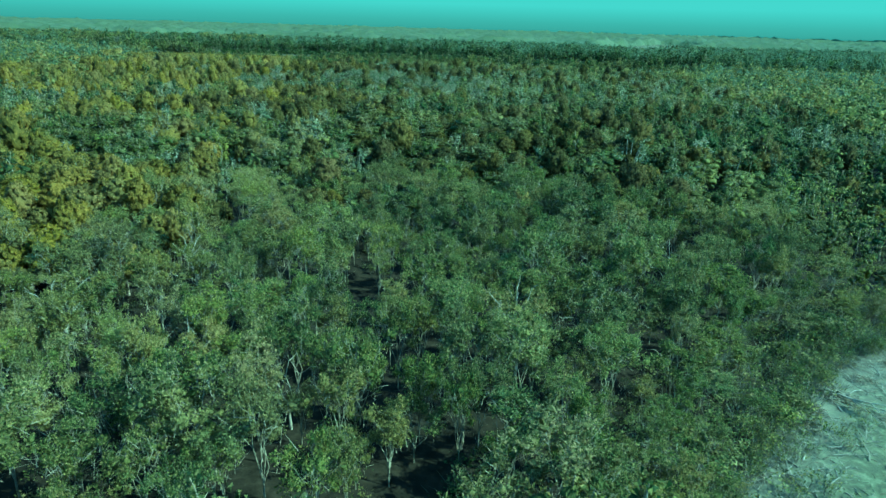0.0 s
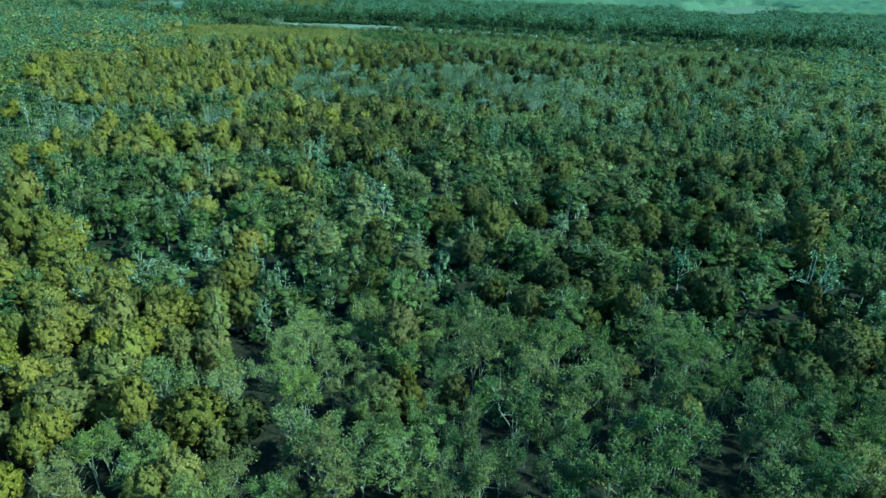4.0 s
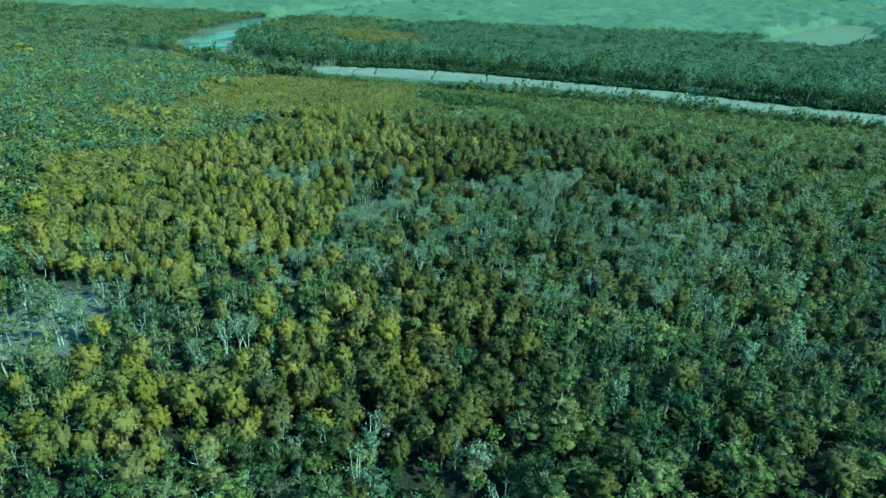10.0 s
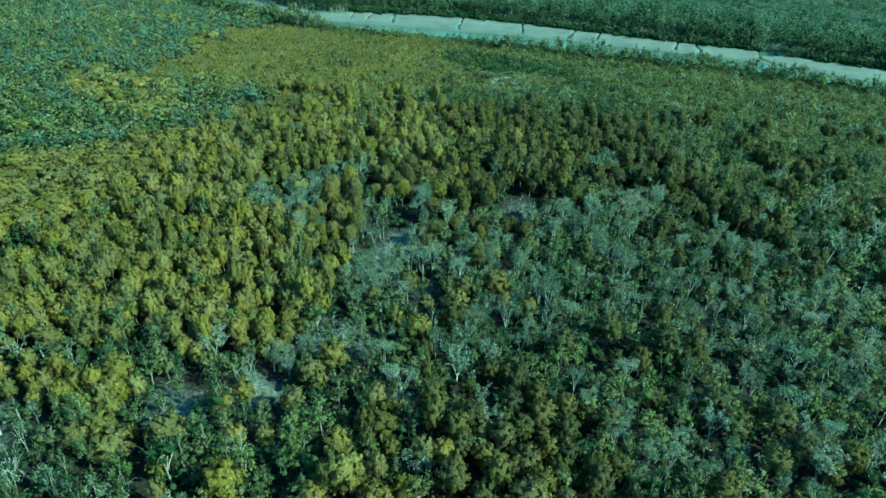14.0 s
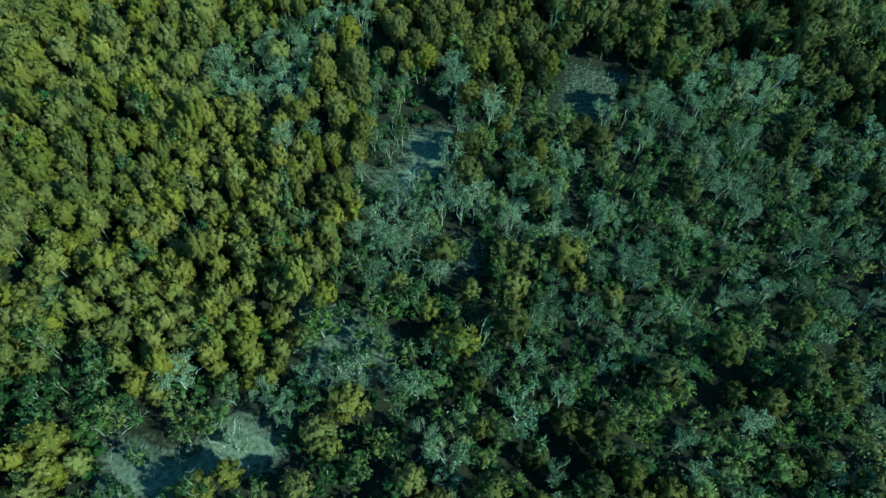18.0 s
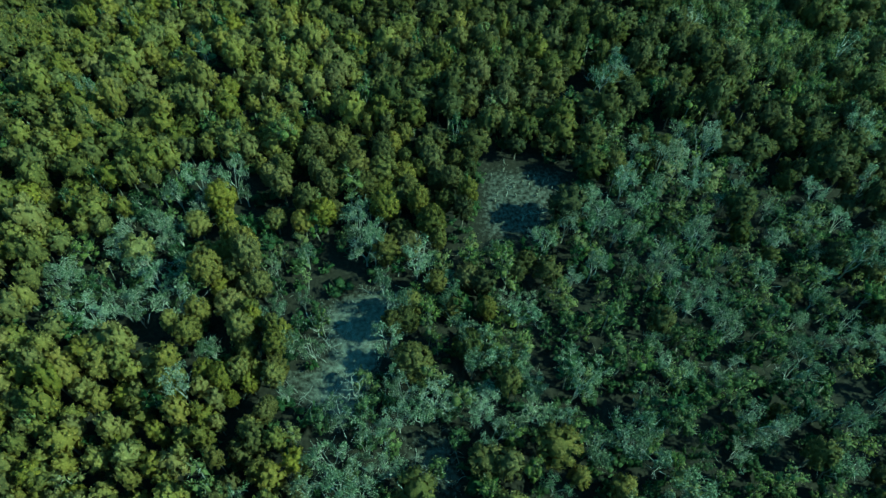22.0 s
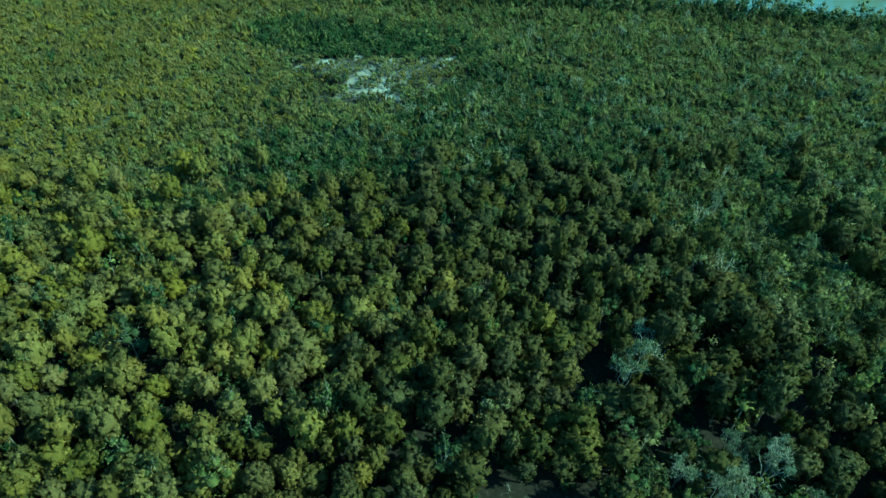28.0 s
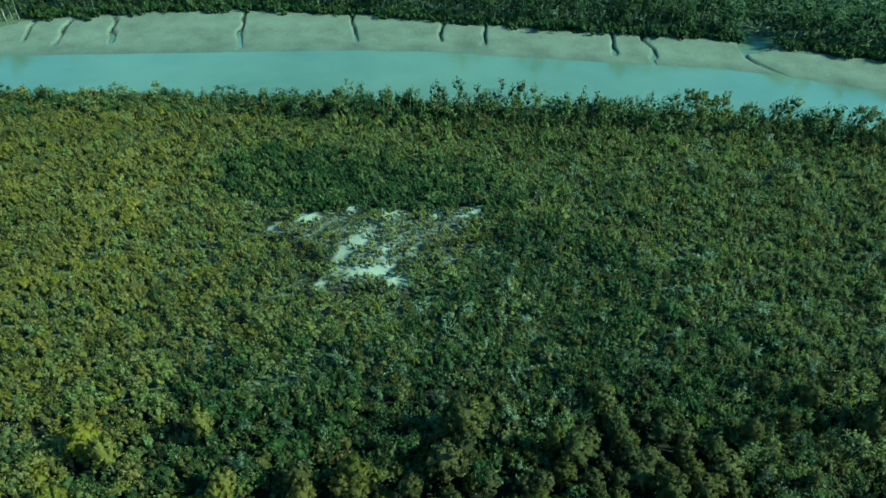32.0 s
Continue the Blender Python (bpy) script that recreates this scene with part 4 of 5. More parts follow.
# eastward fewer dusky and more pale crowns, haze put into the leaf colours
dusky = ~silver[rest] & (rng.uniform(0, 1, len(rest)) < np.where((py > 285) & (px < 0), 0.5, np.where((px > -25) & (py > 75) & (py < 175), 0.55, np.where((px > -15) & (py > 180) & (py < 270), 0.1, 0.22))))
light = ~silver[rest] & ~dusky & (rng.uniform(0, 1, len(rest)) < np.where((py > 265) & (px > 10), 0.5, np.where((px > -15) & (py > 180), 0.44, 0.1)))
plain = ~silver[rest] & ~dusky & ~light
# broad, closed crowns beyond the first trees, with dark gaps between them
broad = (py < 150 + 8 * wave(px, py, 30, 103)) & (px > -70) & (px < 46) & ~silver[rest]
kept = broad & (rng.uniform(0, 1, len(rest)) < 0.52)
Q = P[rest] * (1, 1, 1, 1.5, 1.1)
mix = rng.uniform(0, 1, len(rest)) + 0.2 * wave(px, py, 24, 104) + np.interp(py, [90, 135], [0.0, 0.28])
for name, label, leaf, lo, hi in (("dark_woods", "broad dark moss-green mangrove crowns with deep gaps", LEAF_MOSS, -9, 0.62), ("grey_woods", "broad grey-green mangrove crowns on pale limbs", LEAF_GREY, 0.62, 0.88), ("pale_woods", "broad pale olive mangrove crowns on pale limbs", LEAF_PALE, 0.88, 9)):
    scatter(name, label, "forest", PUFFY, [leaf, BARK], Q[kept & (mix >= lo) & (mix < hi)], 105)
plain, dusky, light = plain & ~broad, dusky & ~broad, light & ~broad
scatter("pale_woods", "stand of open pale olive mangroves", "forest", OPEN_LOW, [LEAF_PALE, BARK], P[rest][light], 13)
scatter("grey_woods", "mixed stand of open grey-green mangroves with pale limbs", "forest", OPEN_MID, [LEAF_GREY, BARK], P[rest][plain & ~aside], 6)
scatter("grey_woods", "mixed stand of open grey-green mangroves", "forest", OPEN_LOW, [LEAF_GREY, BARK], P[rest][plain & aside], 9)
scatter("dark_woods", "stand of open dark green mangroves", "forest", OPEN_MID, [LEAF_DARK, BARK], P[rest][dusky & ~aside], 10)
scatter("dark_woods", "stand of open dark green mangroves", "forest", OPEN_LOW, [LEAF_DARK, BARK], P[rest][dusky & aside], 11)
scatter("silvery_woods", "stand of thin silvery-leaved mangroves with bare pale limbs", "forest", SILVER_MID, [LEAF_SILVER, BLEACHED], P[rest][silver[rest]], 7)

def scrub(seed, cards, size):
    """A dense upright bush of leafy shoots over a small core, about 1 m in radius and 3 m high."""
    r = np.random.RandomState(seed)
    s = Shape()
    ov, of = EIGHT
    heads = np.c_[r.normal(0, 0.48, (6, 2)), r.uniform(1.5, 2.6, 6)]
    for h in heads:
        s.add(h - (0, 0, 0.35) + ov * r.uniform(0.27, 0.4) * (1, 1, 2.0), of, 0, True, 1.0)
    k = r.randint(0, 6, cards)
    d = r.normal(0, 1, (cards, 3))
    d[:, 2] = np.where(d[:, 2] < -0.3, -d[:, 2], d[:, 2])
    d /= np.linalg.norm(d, axis=1)[:, None]
    at = heads[k] + d * r.uniform(0.22, 0.5, (cards, 1)) * (1, 1, 1.5)
    part_way = cards // 3
    s.add(*leaves(at[:part_way], d[:part_way] * 0.5 + (0, 0, 0.6), size, size * 0.65, r), 0)
    s.add(*sprigs(at[part_way:], d[part_way:] * 0.45 + (0, 0, 0.8), size * 1.6, size * 0.42, r, 0.35), 0)
    return s


SCRUB = [scrub(90 + k, 60, 0.3) for k in range(8)]
# undergrowth below the open trees
LOW = [scrub(210 + k, 34, 0.34) for k in range(6)]
x, y = stand(-146, 118, 24, 330, 3.1, 61)
within = (x > west_edge(y)) & (x < east_edge(y))
x, y = x[within], y[within]
ok = ~muddy(x, y) & (rng.uniform(0, 1, len(x)) < 0.8)
P = places(x[ok], y[ok], 1.35, 0.62, 62, 0.3)
near = (P[:, 1] < 80) & (np.abs(P[:, 0]) < 70)
scatter("undergrowth", "low dark mangrove undergrowth on litter", "shrubs", LOW, [LEAF_DARK, BARK_BROWN], P[~near], 63)
scatter("undergrowth", "leafy low undergrowth beside bare mud", "shrubs", [bush(190 + k, 300, 0.17, 26) for k in range(5)], [LEAF_GREY, BARK], np.vstack([P[near][::3], P[near & (away(SHORE[:7], P[:, 0], P[:, 1]) < 15)][1::2]]) * (1, 1, 1, 0.95, 1.4), 64)

# low dense scrub between the tall stand and the river
x, y = stand(-216, 140, 262, 432, 1.36, 12)
tall_edge = np.interp(x, [-137, -107, -55, -35, -22, -8, 10, 60], [271, 310, 322, 318, 326, 300, 276, 264])
ragged = inside(CRUST, x + 4 * wave(x, y, 14, 44), y + 3 * wave(x, y, 11, 45))
bald = np.zeros(len(x), bool)
for bx, by, rx, ry in BALD:
    bald |= ((x - bx) / (0.85 * rx)) ** 2 + ((y - by) / (0.85 * ry + 0.15)) ** 2 < 1
ok = (y > tall_edge) & (((x > west_edge(y)) & (x < east_edge(y) + 30)) | (y > 318)) & (x > scrub_edge(x, y)) & ~inside(DOMES, x, y) & ~bald & ~(ragged & (rng.uniform(0, 1, len(x)) < 0.15))
x, y, ragged = x[ok], y[ok], ragged[ok]
# more golden bushes westward, partly imitating the sunlit side in leaf colour
gold = rng.uniform(0, 1, len(x)) < np.clip(0.42 - (x + 92) / 60 + 0.25 * wave(x, y, 30, 42), np.where(x > -40, 0.02, 0.07), np.where(x < -95, 0.78, 0.55))
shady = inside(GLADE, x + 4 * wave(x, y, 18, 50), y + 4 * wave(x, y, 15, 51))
# pale share: low in GLADE, rising westward, partly imitating sunlit scrub
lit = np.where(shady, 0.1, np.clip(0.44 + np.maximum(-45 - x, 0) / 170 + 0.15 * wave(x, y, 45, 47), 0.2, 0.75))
bank = (away(NEAR_BANK, x, y) < 11) & (rng.uniform(0, 1, len(x)) < 0.34)
P = places(x, y, 0.9, 0.76, 14, 0.28)
P[bank, 4] *= np.exp(rng.normal(0, 0.22, bank.sum()))
P[:, 3:] *= np.interp(P[:, 1], [262, 335], [1.3, 1.0])[:, None]
P[:, 3:] *= (1 + 0.22 * wave(P[:, 0], P[:, 1], 13, 97))[:, None]
P[ragged, 3] *= 0.8
P[ragged, 4] *= 0.6
pick = rng.uniform(0, 1, len(x))
dark = inside(DARK_BELT, x + 4 * wave(x, y, 20, 48), y + 3 * wave(x, y, 16, 49))
P[dark, 3:] *= 1.2
P[:, 4] *= np.where(inside(CRUST, x, y), 1.0, np.interp(away(CRUST + CRUST[:1], x, y), [0, 9], [0.55, 1.0]))
gold &= ~bank & ~dark & ~(shady & (rng.uniform(0, 1, len(x)) < 0.75))
rest = ~gold & ~bank & ~dark
scatter("golden_scrub", "low dense mangrove scrub with golden-olive leaves", "shrubs", SCRUB, [LEAF_GOLD, BARK_BROWN], P[gold], 15)
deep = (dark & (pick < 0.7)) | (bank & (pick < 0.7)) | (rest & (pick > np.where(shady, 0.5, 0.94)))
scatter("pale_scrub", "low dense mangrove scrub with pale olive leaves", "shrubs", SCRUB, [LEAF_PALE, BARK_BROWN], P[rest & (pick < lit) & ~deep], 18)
frosted = rest & ~deep & (pick >= lit + 0.2) & (rng.uniform(0, 1, len(x)) < np.where(x > -70, 0.3, 0.12)) & (y < 385)
scatter("silvery_scrub", "low mangrove scrub with pale silvery shoots", "shrubs", SCRUB, [LEAF_SILVER, BARK], P[frosted] * (1, 1, 1, 0.9, 1.1), 102)
scatter("olive_scrub", "low dense mangrove scrub with olive leaves", "shrubs", SCRUB, [LEAF_OLIVE, BARK_BROWN], P[rest & (pick >= lit) & (pick < lit + 0.2) & ~deep], 19)
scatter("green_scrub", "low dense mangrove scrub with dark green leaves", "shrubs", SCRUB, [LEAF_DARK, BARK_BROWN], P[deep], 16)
scatter("grey_scrub", "low dense mangrove scrub with grey-green leaves", "shrubs", SCRUB, [LEAF_GREY, BARK_BROWN], P[((rest & (pick >= lit + 0.2)) | dark | bank) & ~deep & ~frosted], 89)
# small open trees that stand out of the scrub
x, y = stand(-80, 110, 300, 400, 3.3, 98)
up = ~inside(DOMES, x, y) & ~inside(CRUST, x, y) & (rng.uniform(0, 1, len(x)) < np.where(inside(GLADE, x, y), 0.5, np.where(x > -20, 0.25, 0.05)) * np.interp(y, [330, 395], [1, 0.3]))
T = places(x[up], y[up], 0.72, 0.62, 99, 0.26)
silver = rng.uniform(0, 1, len(T)) < 0.45
scatter("grey_woods", "small open grey-green mangroves above the scrub", "forest", OPEN_MID, [LEAF_GREY, BARK], T[~silver], 100)
scatter("silvery_woods", "small silvery mangroves above the scrub", "forest", SILVER_MID, [LEAF_SILVER, BLEACHED], T[silver], 101)
row = resample(NEAR_BANK[2:15], 330)
B = np.vstack([row - (0, d) for d in (1.6, 4.6, 8.0)]) + rng.normal(0, 0.9, (990, 2))
B = places(B[:, 0], B[:, 1], 1.15, 1.0, 65, 0.26)
B[:, 4] *= (1 + 0.18 * wave(B[:, 0], B[:, 1], 14, 66)) * np.interp(B[:, 0], [-262, -245, -175, -155, -140, -88, -65], [1.15, 1.75, 1.75, 1.0, 0.62, 0.66, 1.12])
B[:, 3] *= np.interp(B[:, 0], [-262, -245, -175, -150], [1.0, 1.5, 1.5, 1.0])
high = np.array([(18, 415), (21, 413), (24, 412), (55, 403), (19.5, 413.5)], float)
planted("bank_tree", "tall open-crowned mangrove tree above the river bank", "tree", "tall bank mangroves", [open_tree(700 + k, 24, 60, 0.26, sides=3, bends=4, thick=0.8, twigs=4, cores=16) for k in range(3)], LEAF_GREY, BARK, places(high[:, 0], high[:, 1] - 1.5, 1.2, 1.25, 58, 0.15), 59)
shaded = rng.uniform(0, 1, len(B)) < 0.3
scatter("bank_trees", "dark green mangroves along the river bank", "forest", OPEN_LOW[:3], [LEAF_DARK, BARK], B[shaded], 17)
scatter("bank_trees", "grey-green mangroves along the river bank", "forest", OPEN_LOW[3:], [LEAF_GREY, BARK], B[~shaded], 20)

# woods to both sides and across the river
SIDE = [clump_tree(120 + k, 4, 36, 0.46, low=1.0, limbs=0) for k in range(6)]
ROUND = [joined(dome_tree(130 + k, 1, 40, 0.4)[0]) for k in range(4)]
x, y = stand(-460, 360, 30, 470, 3.1, 22)
edge_x, edge_y = np.array(NEAR_BANK[::-1][6:]).T
side = ((x < west_edge(y)) | (x > east_edge(y))) & ~((x > scrub_edge(x, y)) & (x < 140) & (y > 318)) & (y < np.interp(x, edge_x, edge_y, left=520))
x, y = x[side], y[side]
P = places(x, y, 1.85, 1.1, 23, 0.28)
pick = rng.uniform(0, 1, len(x))
tufty = inside(DOMES, x, y)
drift = wave(x, y, 70, 87)
gold = ~tufty & (pick < np.where(x < 0, np.where(drift > 0.75, 0.8, 0.03), 0.02))
scatter("golden_woods", "outer stand of round golden-olive mangrove crowns", "forest", DOME_MID, [LEAF_GOLD, BARK_BROWN], P[tufty] * (1, 1, 1, 1.25, 1.6), 21)
scatter("golden_woods", "distant stand of golden-olive mangrove crowns", "forest", ROUND, [LEAF_GOLD, BARK_BROWN], P[gold] * (1, 1, 1, 1.25, 1.35), 24)
# pale share raised to the west and far off, lightening crowns as haze would
pale = ~gold & ~tufty & (rng.uniform(0, 1, len(x)) < np.where((x < -120) | (y > 200), 0.38, 0.25))
# haze-tinted share grows with distance from the walk
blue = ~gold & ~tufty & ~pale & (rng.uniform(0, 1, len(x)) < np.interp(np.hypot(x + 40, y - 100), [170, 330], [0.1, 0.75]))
scatter("blue_woods", "distant stand of mangrove crowns in haze-tinted colour", "forest", SIDE, [LEAF_FAR, BARK_BROWN], P[blue], 88)
scatter("pale_woods", "distant stand of pale olive mangrove crowns", "forest", SIDE, [LEAF_PALE, BARK_BROWN], P[pale], 26)
scatter("green_woods", "distant stand of grey-green mangrove crowns", "forest", SIDE, [LEAF_GREY, BARK_BROWN], P[~gold & ~pale & ~tufty & ~blue], 25)

FAR_TREES = [clump_tree(140 + k, 5, 30, 0.5, low=0.6, limbs=0) for k in range(6)]
x, y = stand(-900, 760, 420, 860, 3.7, 26)
edge_x, edge_y = np.array(FAR_BANK[::-1][5:]).T
shore_strip = (away(FAR_BANK, x, y) < 62) & (np.abs(x) < 330) & (y < 620)
over = ((y > np.interp(x, edge_x, edge_y, left=430)) | ((x < -250) & (y > 480))) & ~shore_strip
x, y = x[over], y[over]
P = places(x, y, 1.9, 0.82, 27, 0.3)
lump = wave(x, y, 46, 71) + 0.6 * wave(x, y, 120, 72)
P[:, 4] *= np.clip(1.0 + 0.4 * lump, 0.5, 1.8)
gold = inside(FAR_GOLD, x, y)
open_land = ~gold & (lump < -0.75)
edge = away(FAR_BANK, x, y) < 55
pick = rng.uniform(0, 1, len(x))
deep = ~gold & ~open_land & (pick < np.where(edge, 0.6, 0.12 + 0.2 * (lump > 0.2)))
pale = ~gold & ~deep & (open_land | ((x < -200) & (pick > 0.6)))
P[open_land, 4] *= 0.6
scatter("far_woods", "woods across the river in haze-tinted colour", "forest", FAR_TREES, [LEAF_FAR, BARK_BROWN], P[~gold & ~deep & ~pale & (pick > 0.3)], 28)
scatter("far_woods", "grey-green woods across the river", "forest", FAR_TREES, [LEAF_GREY, BARK_BROWN], P[~gold & ~deep & ~pale & (pick <= 0.3)], 45)
scatter("far_dark_woods", "dark green woods across the river", "forest", FAR_TREES, [LEAF_DARK, BARK_BROWN], P[deep], 38)
scatter("far_pale_woods", "pale olive low woods across the river", "forest", FAR_TREES, [LEAF_PALE, BARK_BROWN], P[pale], 39)
scatter("far_golden_woods", "distant patch of golden mangroves", "forest", FAR_TREES, [LEAF_GOLD, BARK_BROWN], P[gold] * (1, 1, 1, 1, 0.7), 29)
x, y = stand(-330, 330, 330, 600, 3.3, 53)
over = (away(FAR_BANK, x, y) < 66) & (away(FAR_BANK, x, y) > 9) & (y > np.interp(x, edge_x, edge_y))
P = places(x[over], y[over], 1.75, 1.4, 54, 0.34)
P[:, 4] *= 1 + 0.2 * wave(P[:, 0], P[:, 1], 30, 55)
pick = rng.uniform(0, 1, len(P)) + 0.2 * wave(P[:, 0], P[:, 1], 25, 56)
for name, label, leaf, lo, hi in (("far_dark_woods", "dark green mangroves behind the far bank", LEAF_DARK, -9, 0.55), ("far_woods", "mangroves behind the far bank in haze-tinted colour", LEAF_FAR, 0.55, 9)):
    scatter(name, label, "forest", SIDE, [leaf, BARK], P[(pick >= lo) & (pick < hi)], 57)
x, y = stand(-230, 200, 420, 520, 3.2, 33)
over = (away(FAR_BANK, x, y) < 14) & (y > np.interp(x, edge_x, edge_y))
P = places(x[over], y[over], 1.6, 1.65, 34, 0.3)
P[:, 4] *= 1 + 0.22 * wave(P[:, 0], P[:, 1], 22, 60)
scatter("far_bank_trees", "tall dark green mangroves along the far mud bank", "forest", OPEN_LOW, [LEAF_DARK, BARK], P, 35)
k1, k2 = resample(FAR_BANK[3:14], 330), resample(NEAR_BANK[3:12], 260)
k1[:, 1] += 1.2 * wave(k1[:, 0], k1[:, 0] * 0, 9, 59)
fringe = np.vstack([k1 + (0, 0.6), k1 + (0.9, 2.4), k2 - (0, 1.2)]) + rng.normal(0, 0.7, (920, 2))
P = places(fringe[:, 0], fringe[:, 1], 1.6, 1.1, 36, 0.3)
P[:, 2] -= 0.8
P = P[~inside(INLET, P[:, 0], P[:, 1])]
scatter("bank_scrub", "low dark green scrub along the edges of the mud banks", "shrubs", SCRUB, [LEAF_DARK, BARK_BROWN], P, 37)
# the forest goes on behind and beside the walk
OUTER = [clump_tree(160 + k, 3, 22, 0.5, low=0.8, limbs=0) for k in range(5)]
x, y = stand(-420, 400, -150, 440, 4.3, 67, outer=True)
dry = y < np.interp(x, np.array(NEAR_BANK[::-1][6:]).T[0], np.array(NEAR_BANK[::-1][6:]).T[1], left=520) - 3
P = places(x[dry], y[dry], 1.7, 1.15, 68, 0.28)
pick = rng.uniform(0, 1, len(P)) + 0.25 * wave(P[:, 0], P[:, 1], 50, 69)
beside = np.hypot(P[:, 0], P[:, 1] - 5) < 48
scatter("outer_woods", "open grey-green mangroves around the open mud", "forest", OPEN_MID, [LEAF_GREY, BARK], P[beside] * (1, 1, 1, 0.65, 0.85), 96)
P, pick = P[~beside], pick[~beside]
for leaf, lo, hi in ((LEAF_GREY, -9, 0.5), (LEAF_OLIVE, 0.5, 0.75), (LEAF_PALE, 0.75, 9)):
    scatter("outer_woods", "closed mangrove forest around the open mud", "forest", OUTER, [leaf, BARK_BROWN], P[(pick >= lo) & (pick < hi)], 70)
# farther off one soft bumpy sheet in haze-tinted colour stands for the crowns
step_y, row_y = 6.0, [846.0]
while row_y[-1] < 2560:
    step_y *= 1.012
    row_y.append(row_y[-1] + step_y)
hx, hy = np.meshgrid(np.arange(-2600, 2100, 8.5), np.array(row_y))
r = np.random.RandomState(30)
jx, jy = hx + r.uniform(-3.4, 3.4, hx.shape), hy + r.uniform(-2.4, 2.4, hx.shape)
hz = 5.5 + 3.2 * wave(jx, jy, 110, 31) + 1.8 * wave(jx, jy, 41, 32) + r.normal(0, 1.9, hx.shape)
low = inside(RIVER, jx, jy) | inside(BAR, jx, jy) | (away(NEAR_BANK, jx, jy) < 9) | (away(FAR_BANK, jx, jy) < 9) | (hy < 860)
hz = np.where(low, -3.5, np.maximum(hz, 1.0))
ny, nx = hx.shape
i, j = np.meshgrid(np.arange(nx - 1), np.arange(ny - 1))
a = (j * nx + i).ravel()
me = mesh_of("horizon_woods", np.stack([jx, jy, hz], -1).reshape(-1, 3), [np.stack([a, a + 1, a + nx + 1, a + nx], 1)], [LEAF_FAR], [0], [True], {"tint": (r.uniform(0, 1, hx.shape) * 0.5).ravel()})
tagged(new("horizon_woods", me), "canopy sheet in haze-tinted colour that runs to the horizon", "forest", kind="stuff")

# ---- bare wood and stubs on the open mud ----
def bare_branch(seed):
    r = np.random.RandomState(seed)
    s = Shape()
    main = np.cumsum(np.vstack([np.zeros(3), r.normal((0.55, 0, 0.05), (0.08, 0.16, 0.08), (6, 3))]), 0)
    s.add(*tube(main, np.linspace(0.05, 0.012, 7), 5), 0, True)
    for i in range(2, 6):
        for side in (-1, 1):
            q = main[i] + np.array([r.uniform(0.3, 0.7), side * r.uniform(0.4, 0.9), r.uniform(0.05, 0.4)])
            s.add(*tube([main[i], (main[i] + q) / 2 + r.normal(0, 0.06, 3), q], [0.022, 0.016, 0.006], 4), 0, True)
    return s.mesh("fallen_branch", [BARK_WORN])


BRANCHES = [bare_branch(k) for k in range(5)]
r = np.random.RandomState(77)
for poly, count in ((SHORE[1:7] + [(20, 25), (36, 38)], 60), (STRIP, 26), (HOLLOW, 10), (PUDDLE, 18), (POOL, 5), (SHADE, 6), (FLAT, 14), (GAP, 4)):
    pts = np.array(poly)
    done = 0
    while done < count:
        px, py = r.uniform(pts[:, 0].min(), pts[:, 0].max(), 1), r.uniform(pts[:, 1].min(), pts[:, 1].max(), 1)
        if inside(poly, px, py)[0]:
            ob = tagged(new("fallen_branch", BRANCHES[done % 5]), "bleached fallen branch lying on grey mud", "branch", "fallen branches")
            k = r.uniform(0.6, 1.2)
            ob.matrix_basis = pose(px[0], py[0], ground_z(px, py)[0] + 0.03, 0, 0, r.uniform(0, 360)) @ Matrix.Diagonal((k, k, k * 0.8, 1))
            done += 1


def stub():
    s = Shape()
    s.add(*tube([(0, 0, -0.05), (0.01, 0, 0.2), (0.03, 0.02, 0.38)], [0.11, 0.085, 0.05], 7), 0, True)
    s.add(np.array([(0.03, 0.02, 0.39)] + [(0.03 + 0.05 * math.cos(k * 0.9), 0.02 + 0.05 * math.sin(k * 0.9), 0.38) for k in range(7)]), [(0, k + 1, (k + 1) % 7 + 1) for k in range(7)], 0)
    return s.mesh("stump", [BARK])


STUB = stub()
for n in range(26):
    px, py = r.uniform(-46, -35, 1), r.uniform(253, 264, 1)
    if inside(GAP, px, py)[0]:
        ob = tagged(new("stump", STUB), "small pale mangrove stump standing in mud", "stump", "stumps in the mud gap")
        k = r.uniform(0.7, 1.4)
        ob.matrix_basis = pose(px[0], py[0], ground_z(px, py)[0], 0, 0, r.uniform(0, 360)) @ Matrix.Diagonal((k, k, k * 1.5, 1))


# leafless trees between the living ones
def dead_tree(seed):
    r = np.random.RandomState(seed)
    s = Shape()
    s.add(*tube([(0, 0, -0.2), (0.05, 0, 1.2), (0.1, 0.05, 2.2)], [0.11, 0.08, 0.065], 6), 0, True)
    for i in range(5):
        a = i * 1.26 + r.normal(0, 0.3)
        k = np.linspace(0, 1, 5)[:, None]
        p = np.array([0.08, 0.03, 1.6]) + np.array([math.cos(a), math.sin(a), 0]) * r.uniform(0.6, 1.5) * k + np.array([0, 0, r.uniform(2.5, 4.2)]) * k + np.vstack([np.zeros(3), r.normal(0, 0.16, (4, 3))])
        s.add(*tube(p, np.linspace(0.055, 0.014, 5), 5), 0, True)
        for j in (2, 3, 4):
            b = a + r.normal(0, 0.9)
            q = p[j] + np.array([math.cos(b) * 0.7, math.sin(b) * 0.7, r.uniform(0.2, 0.8)])
            s.add(*tube([p[j], (p[j] + q) / 2 + r.normal(0, 0.07, 3), q], [0.024, 0.017, 0.007], 4), 0, True)
    return s.mesh("dead_tree", [BLEACHED])


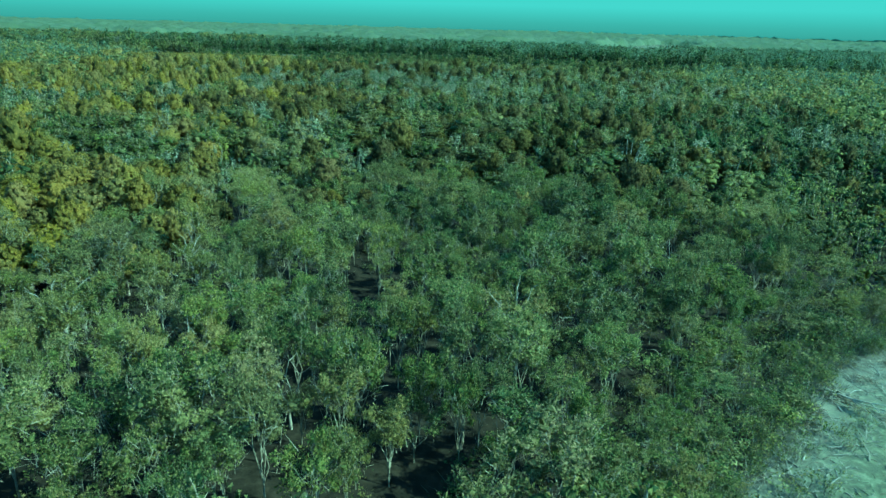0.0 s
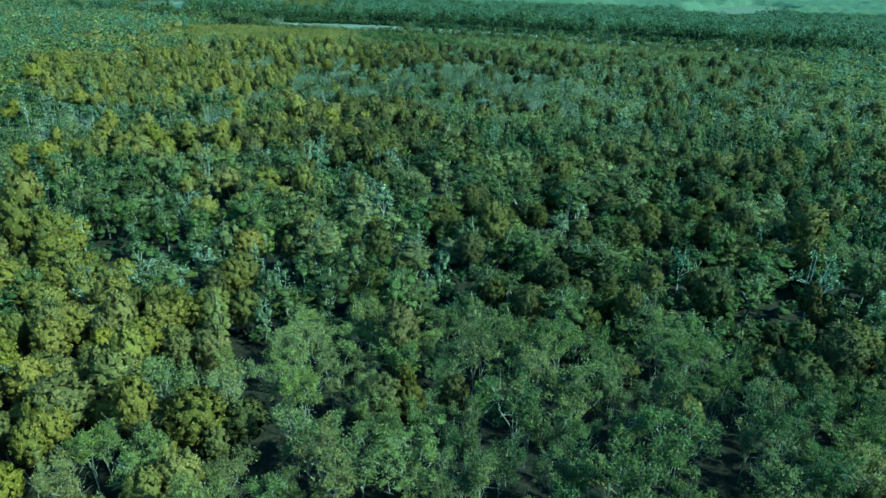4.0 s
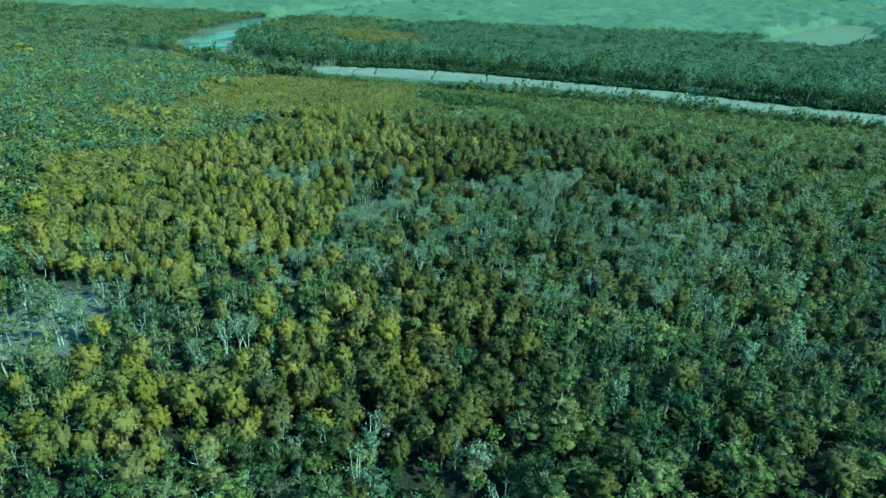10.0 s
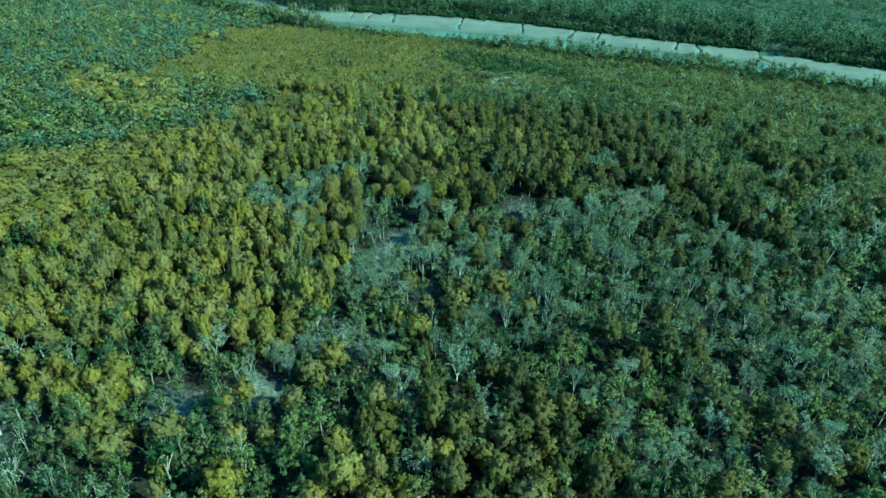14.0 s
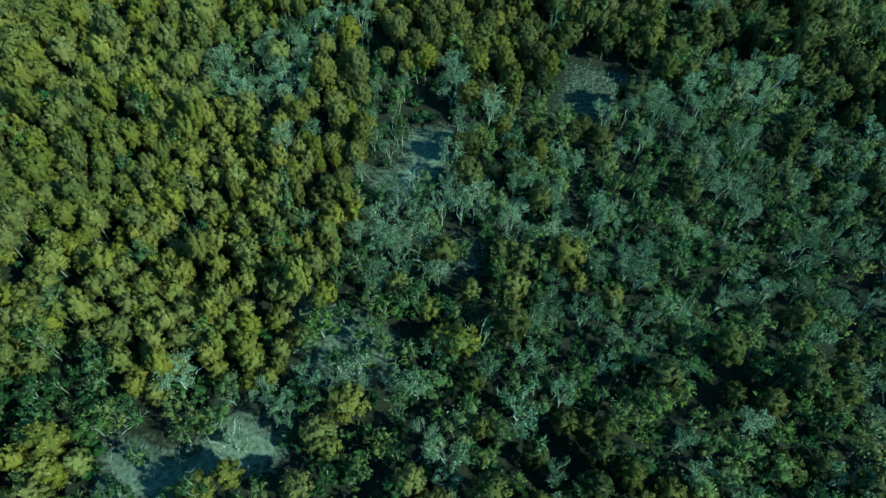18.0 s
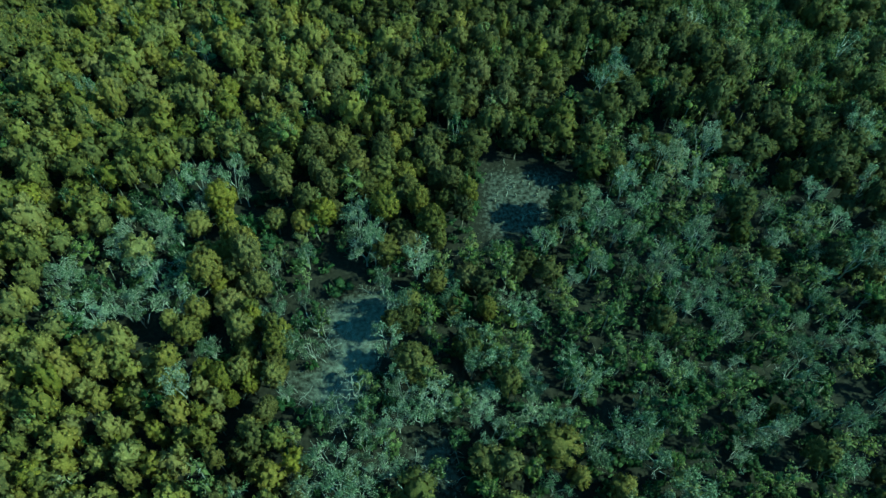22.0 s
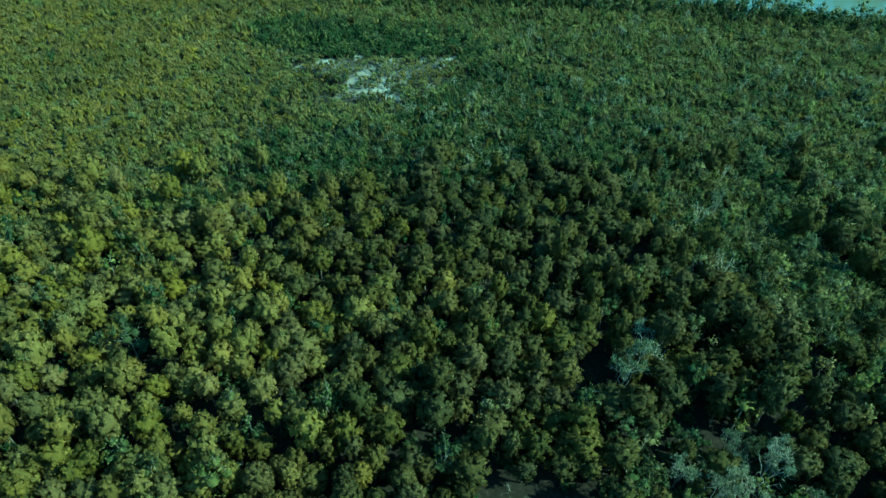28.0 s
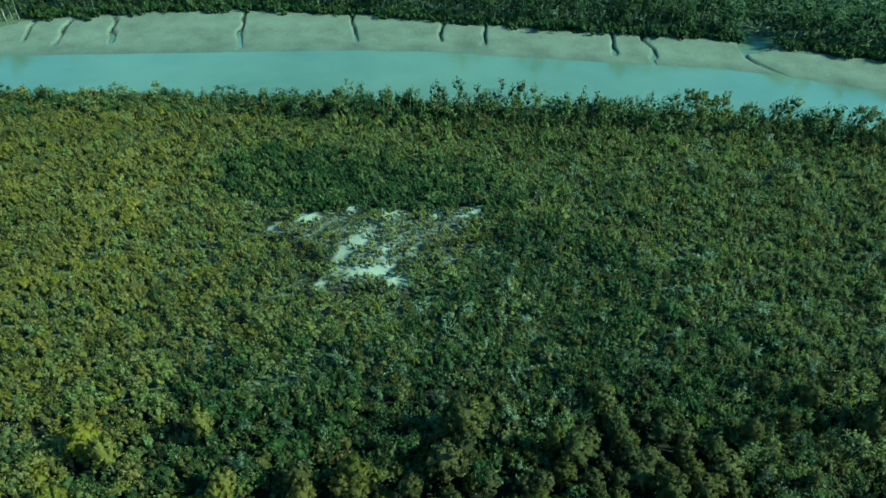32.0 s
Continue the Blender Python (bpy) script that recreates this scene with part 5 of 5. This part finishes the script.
DEAD = [dead_tree(400 + k) for k in range(5)]
spots = np.array([(-75, 188), (-65, 227), (-62, 222), (-95, 167), (-80, 167), (-70, 236), (-57, 246), (-86, 160), (-60, 214), (-24, 246), (-14, 262), (-66, 196), (-52, 205), (-45, 88), (-28, 42), (-16, 36), (-22, 52), (6, 40),
                  (14, 48), (-9, 33), (24, 60), (-40, 100), (-52, 112), (-30, 118), (10, 90), (30, 110), (-70, 176), (-100, 158), (12, 58)], float)
for n, (px, py) in enumerate(spots):
    k = rng.uniform(0.85, 1.2)
    ob = tagged(new("dead_tree", DEAD[n % 5]), "bare bleached dead mangrove tree", "tree", "dead mangroves")
    ob.matrix_basis = pose(px, py, ground_z(spots[n:n + 1, 0], spots[n:n + 1, 1])[0] - 0.05, 0, 0, rng.uniform(0, 360)) @ Matrix.Diagonal((k, k, k, 1))


# brushwood and an uprooted tree at the edge of the mud
def brush(seed):
    r = np.random.RandomState(seed)
    s = Shape()
    for i in range(70):
        a, reach = r.uniform(0, 6.28), r.uniform(0.3, 1.3)
        p = np.array([math.cos(a) * reach * 0.6, math.sin(a) * reach * 0.6, r.uniform(0.0, 0.5 * (1.4 - reach))])
        d = r.normal(0, 1, 3) * (1, 1, 0.35)
        d *= r.uniform(0.35, 1.0) / np.linalg.norm(d)
        tip = p + d
        tip[2] = max(tip[2], 0.02)
        s.add(*tube([p, (p + tip) / 2 + r.normal(0, 0.08, 3), tip], [0.025, 0.02, 0.008], 3), int(r.rand() < 0.35), True)
    return s.mesh("brush_pile", [BARK_BROWN, BARK])


PILES = [brush(500 + k) for k in range(3)]
for n, (px, py, k) in enumerate([(28.5, 38.2, 1.5), (29.6, 37.6, 1.1), (19, 29.6, 1.0), (22.4, 31.6, 0.8), (32.5, 40.6, 1.0), (25, 34.3, 0.9), (36, 43, 1.0), (21, 29.2, 0.7), (30.8, 35.8, 0.7), (26.5, 36.2, 0.8)]):
    ob = tagged(new("brush_pile", PILES[n % 3]), "tangled pile of dark dead twigs at the edge of bare mud", "brushwood", "brush piles")
    ob.matrix_basis = pose(px, py, float(ground_z(np.array([px]), np.array([py]))[0]) - 0.03, 0, 0, rng.uniform(0, 360)) @ Matrix.Diagonal((k, k, k * 0.8, 1))
ob = tagged(new("fallen_tree", DEAD[2]), "uprooted bleached dead mangrove lying on mud and brushwood", "tree")
ob.matrix_basis = pose(28.4, 38.4, 0.45, 84, 0, 28) @ Matrix.Diagonal((0.8, 0.8, 1.05, 1))

r = np.random.RandomState(81)
px, py = r.uniform(15, 48, 5200), r.uniform(24, 50, 5200)
keep = inside(SHORE, px, py) & (r.uniform(0, 1, 5200) < np.interp(away(SHORE[:7], px, py), [0, 4, 14], [1.0, 0.5, 0.12]))
qx, qy = r.uniform(-122, -50, 9000), r.uniform(148, 245, 9000)
wet = muddy(qx, qy)
px, py = np.concatenate([px[keep], qx[wet]]), np.concatenate([py[keep], qy[wet]])
order = r.permutation(len(px))
px, py = px[order], py[order]
n = len(px)
a, reach = r.uniform(0, 6.28, n), np.exp(r.normal(-0.9, 0.5, n))
base = np.c_[px, py, ground_z(px, py) + 0.02]
tip = base + np.c_[np.cos(a) * reach, np.sin(a) * reach, np.abs(r.normal(0, 0.12, n))]
reach = np.where(px < 0, 1.5, 1.0)
side = np.c_[-np.sin(a), np.cos(a), np.zeros(n)] * r.uniform(0.012, 0.03, (n, 1)) * reach[:, None]
v = np.stack([base - side, base + side, base + (0, 0, 0.035), tip], 1).reshape(-1, 3)
k = np.arange(n) * 4
half = n // 2
tri = np.concatenate([np.stack([k, k + 2, k + 3], 1), np.stack([k + 2, k + 1, k + 3], 1), np.stack([k + 1, k, k + 3], 1)])
dark_twig = tri[:, 0] < half * 4
me = mesh_of("twig_litter", v, [tri[dark_twig], tri[~dark_twig]], [BARK_BROWN, BARK_WORN], [0, 1], [False, False])
tagged(new("twig_litter", me), "dark and bleached twigs strewn over the bare mud", "twigs", kind="stuff")
edge = np.vstack([resample(SHORE[:8], 130) + r.normal(0, 0.8, (130, 2)) + (-0.9, 0.9), resample(SHORE[:8], 260) + np.outer(r.uniform(0.5, 9, 260), (-0.75, 0.65)) + r.normal(0, 0.8, (260, 2)),
                  resample(SHORE[3:8], 14) + np.outer(r.uniform(0.5, 3.5, 14), (0.75, -0.65))])
P = places(edge[:, 0], edge[:, 1], 0.72, 0.55, 82, 0.35)
scatter("shore_scrub", "low fine-leaved scrub at the edge of the bare mud", "shrubs", [bush(600 + k, 300, 0.14, 40) for k in range(5)], [LEAF_GREY, BARK_WORN], P, 83)

# ---- hazy sky low over the horizon ----
HAZE, hn, hl, _ = material("horizon_haze")
hgeo, hz, emit = hn.new("ShaderNodeNewGeometry"), hn.new("ShaderNodeSeparateXYZ"), hn.new("ShaderNodeEmission")
hl.new(hgeo.outputs["Position"], hz.inputs["Vector"])
hr = ramp(hn, [(0.0, (0.062, 0.1, 0.092)), (0.08, (0.078, 0.128, 0.12)), (0.2, (0.11, 0.185, 0.178)), (1.0, (0.115, 0.195, 0.19))])
hl.new(maths(hn, hl, "DIVIDE", hz.outputs["Z"], 500.0), hr.inputs["Fac"])
hl.new(hr.outputs["Color"], emit.inputs["Color"])
hl.new(emit.outputs["Emission"], hn["Material Output"].inputs["Surface"])
a = np.linspace(0, 2 * np.pi, 97)[:-1]
ring = np.stack([np.cos(a) * 2600, np.sin(a) * 2600], 1)
v = np.vstack([np.c_[ring, np.full(96, -20.0)], np.c_[ring, np.full(96, 520.0)]])
k = np.arange(96)
tagged(new("backdrop", mesh_of("backdrop", v, [np.stack([k, (k + 1) % 96, (k + 1) % 96 + 96, k + 96], 1)], [HAZE], [0], [True])), "teal haze of sky low over the far horizon", "sky", kind="structure")
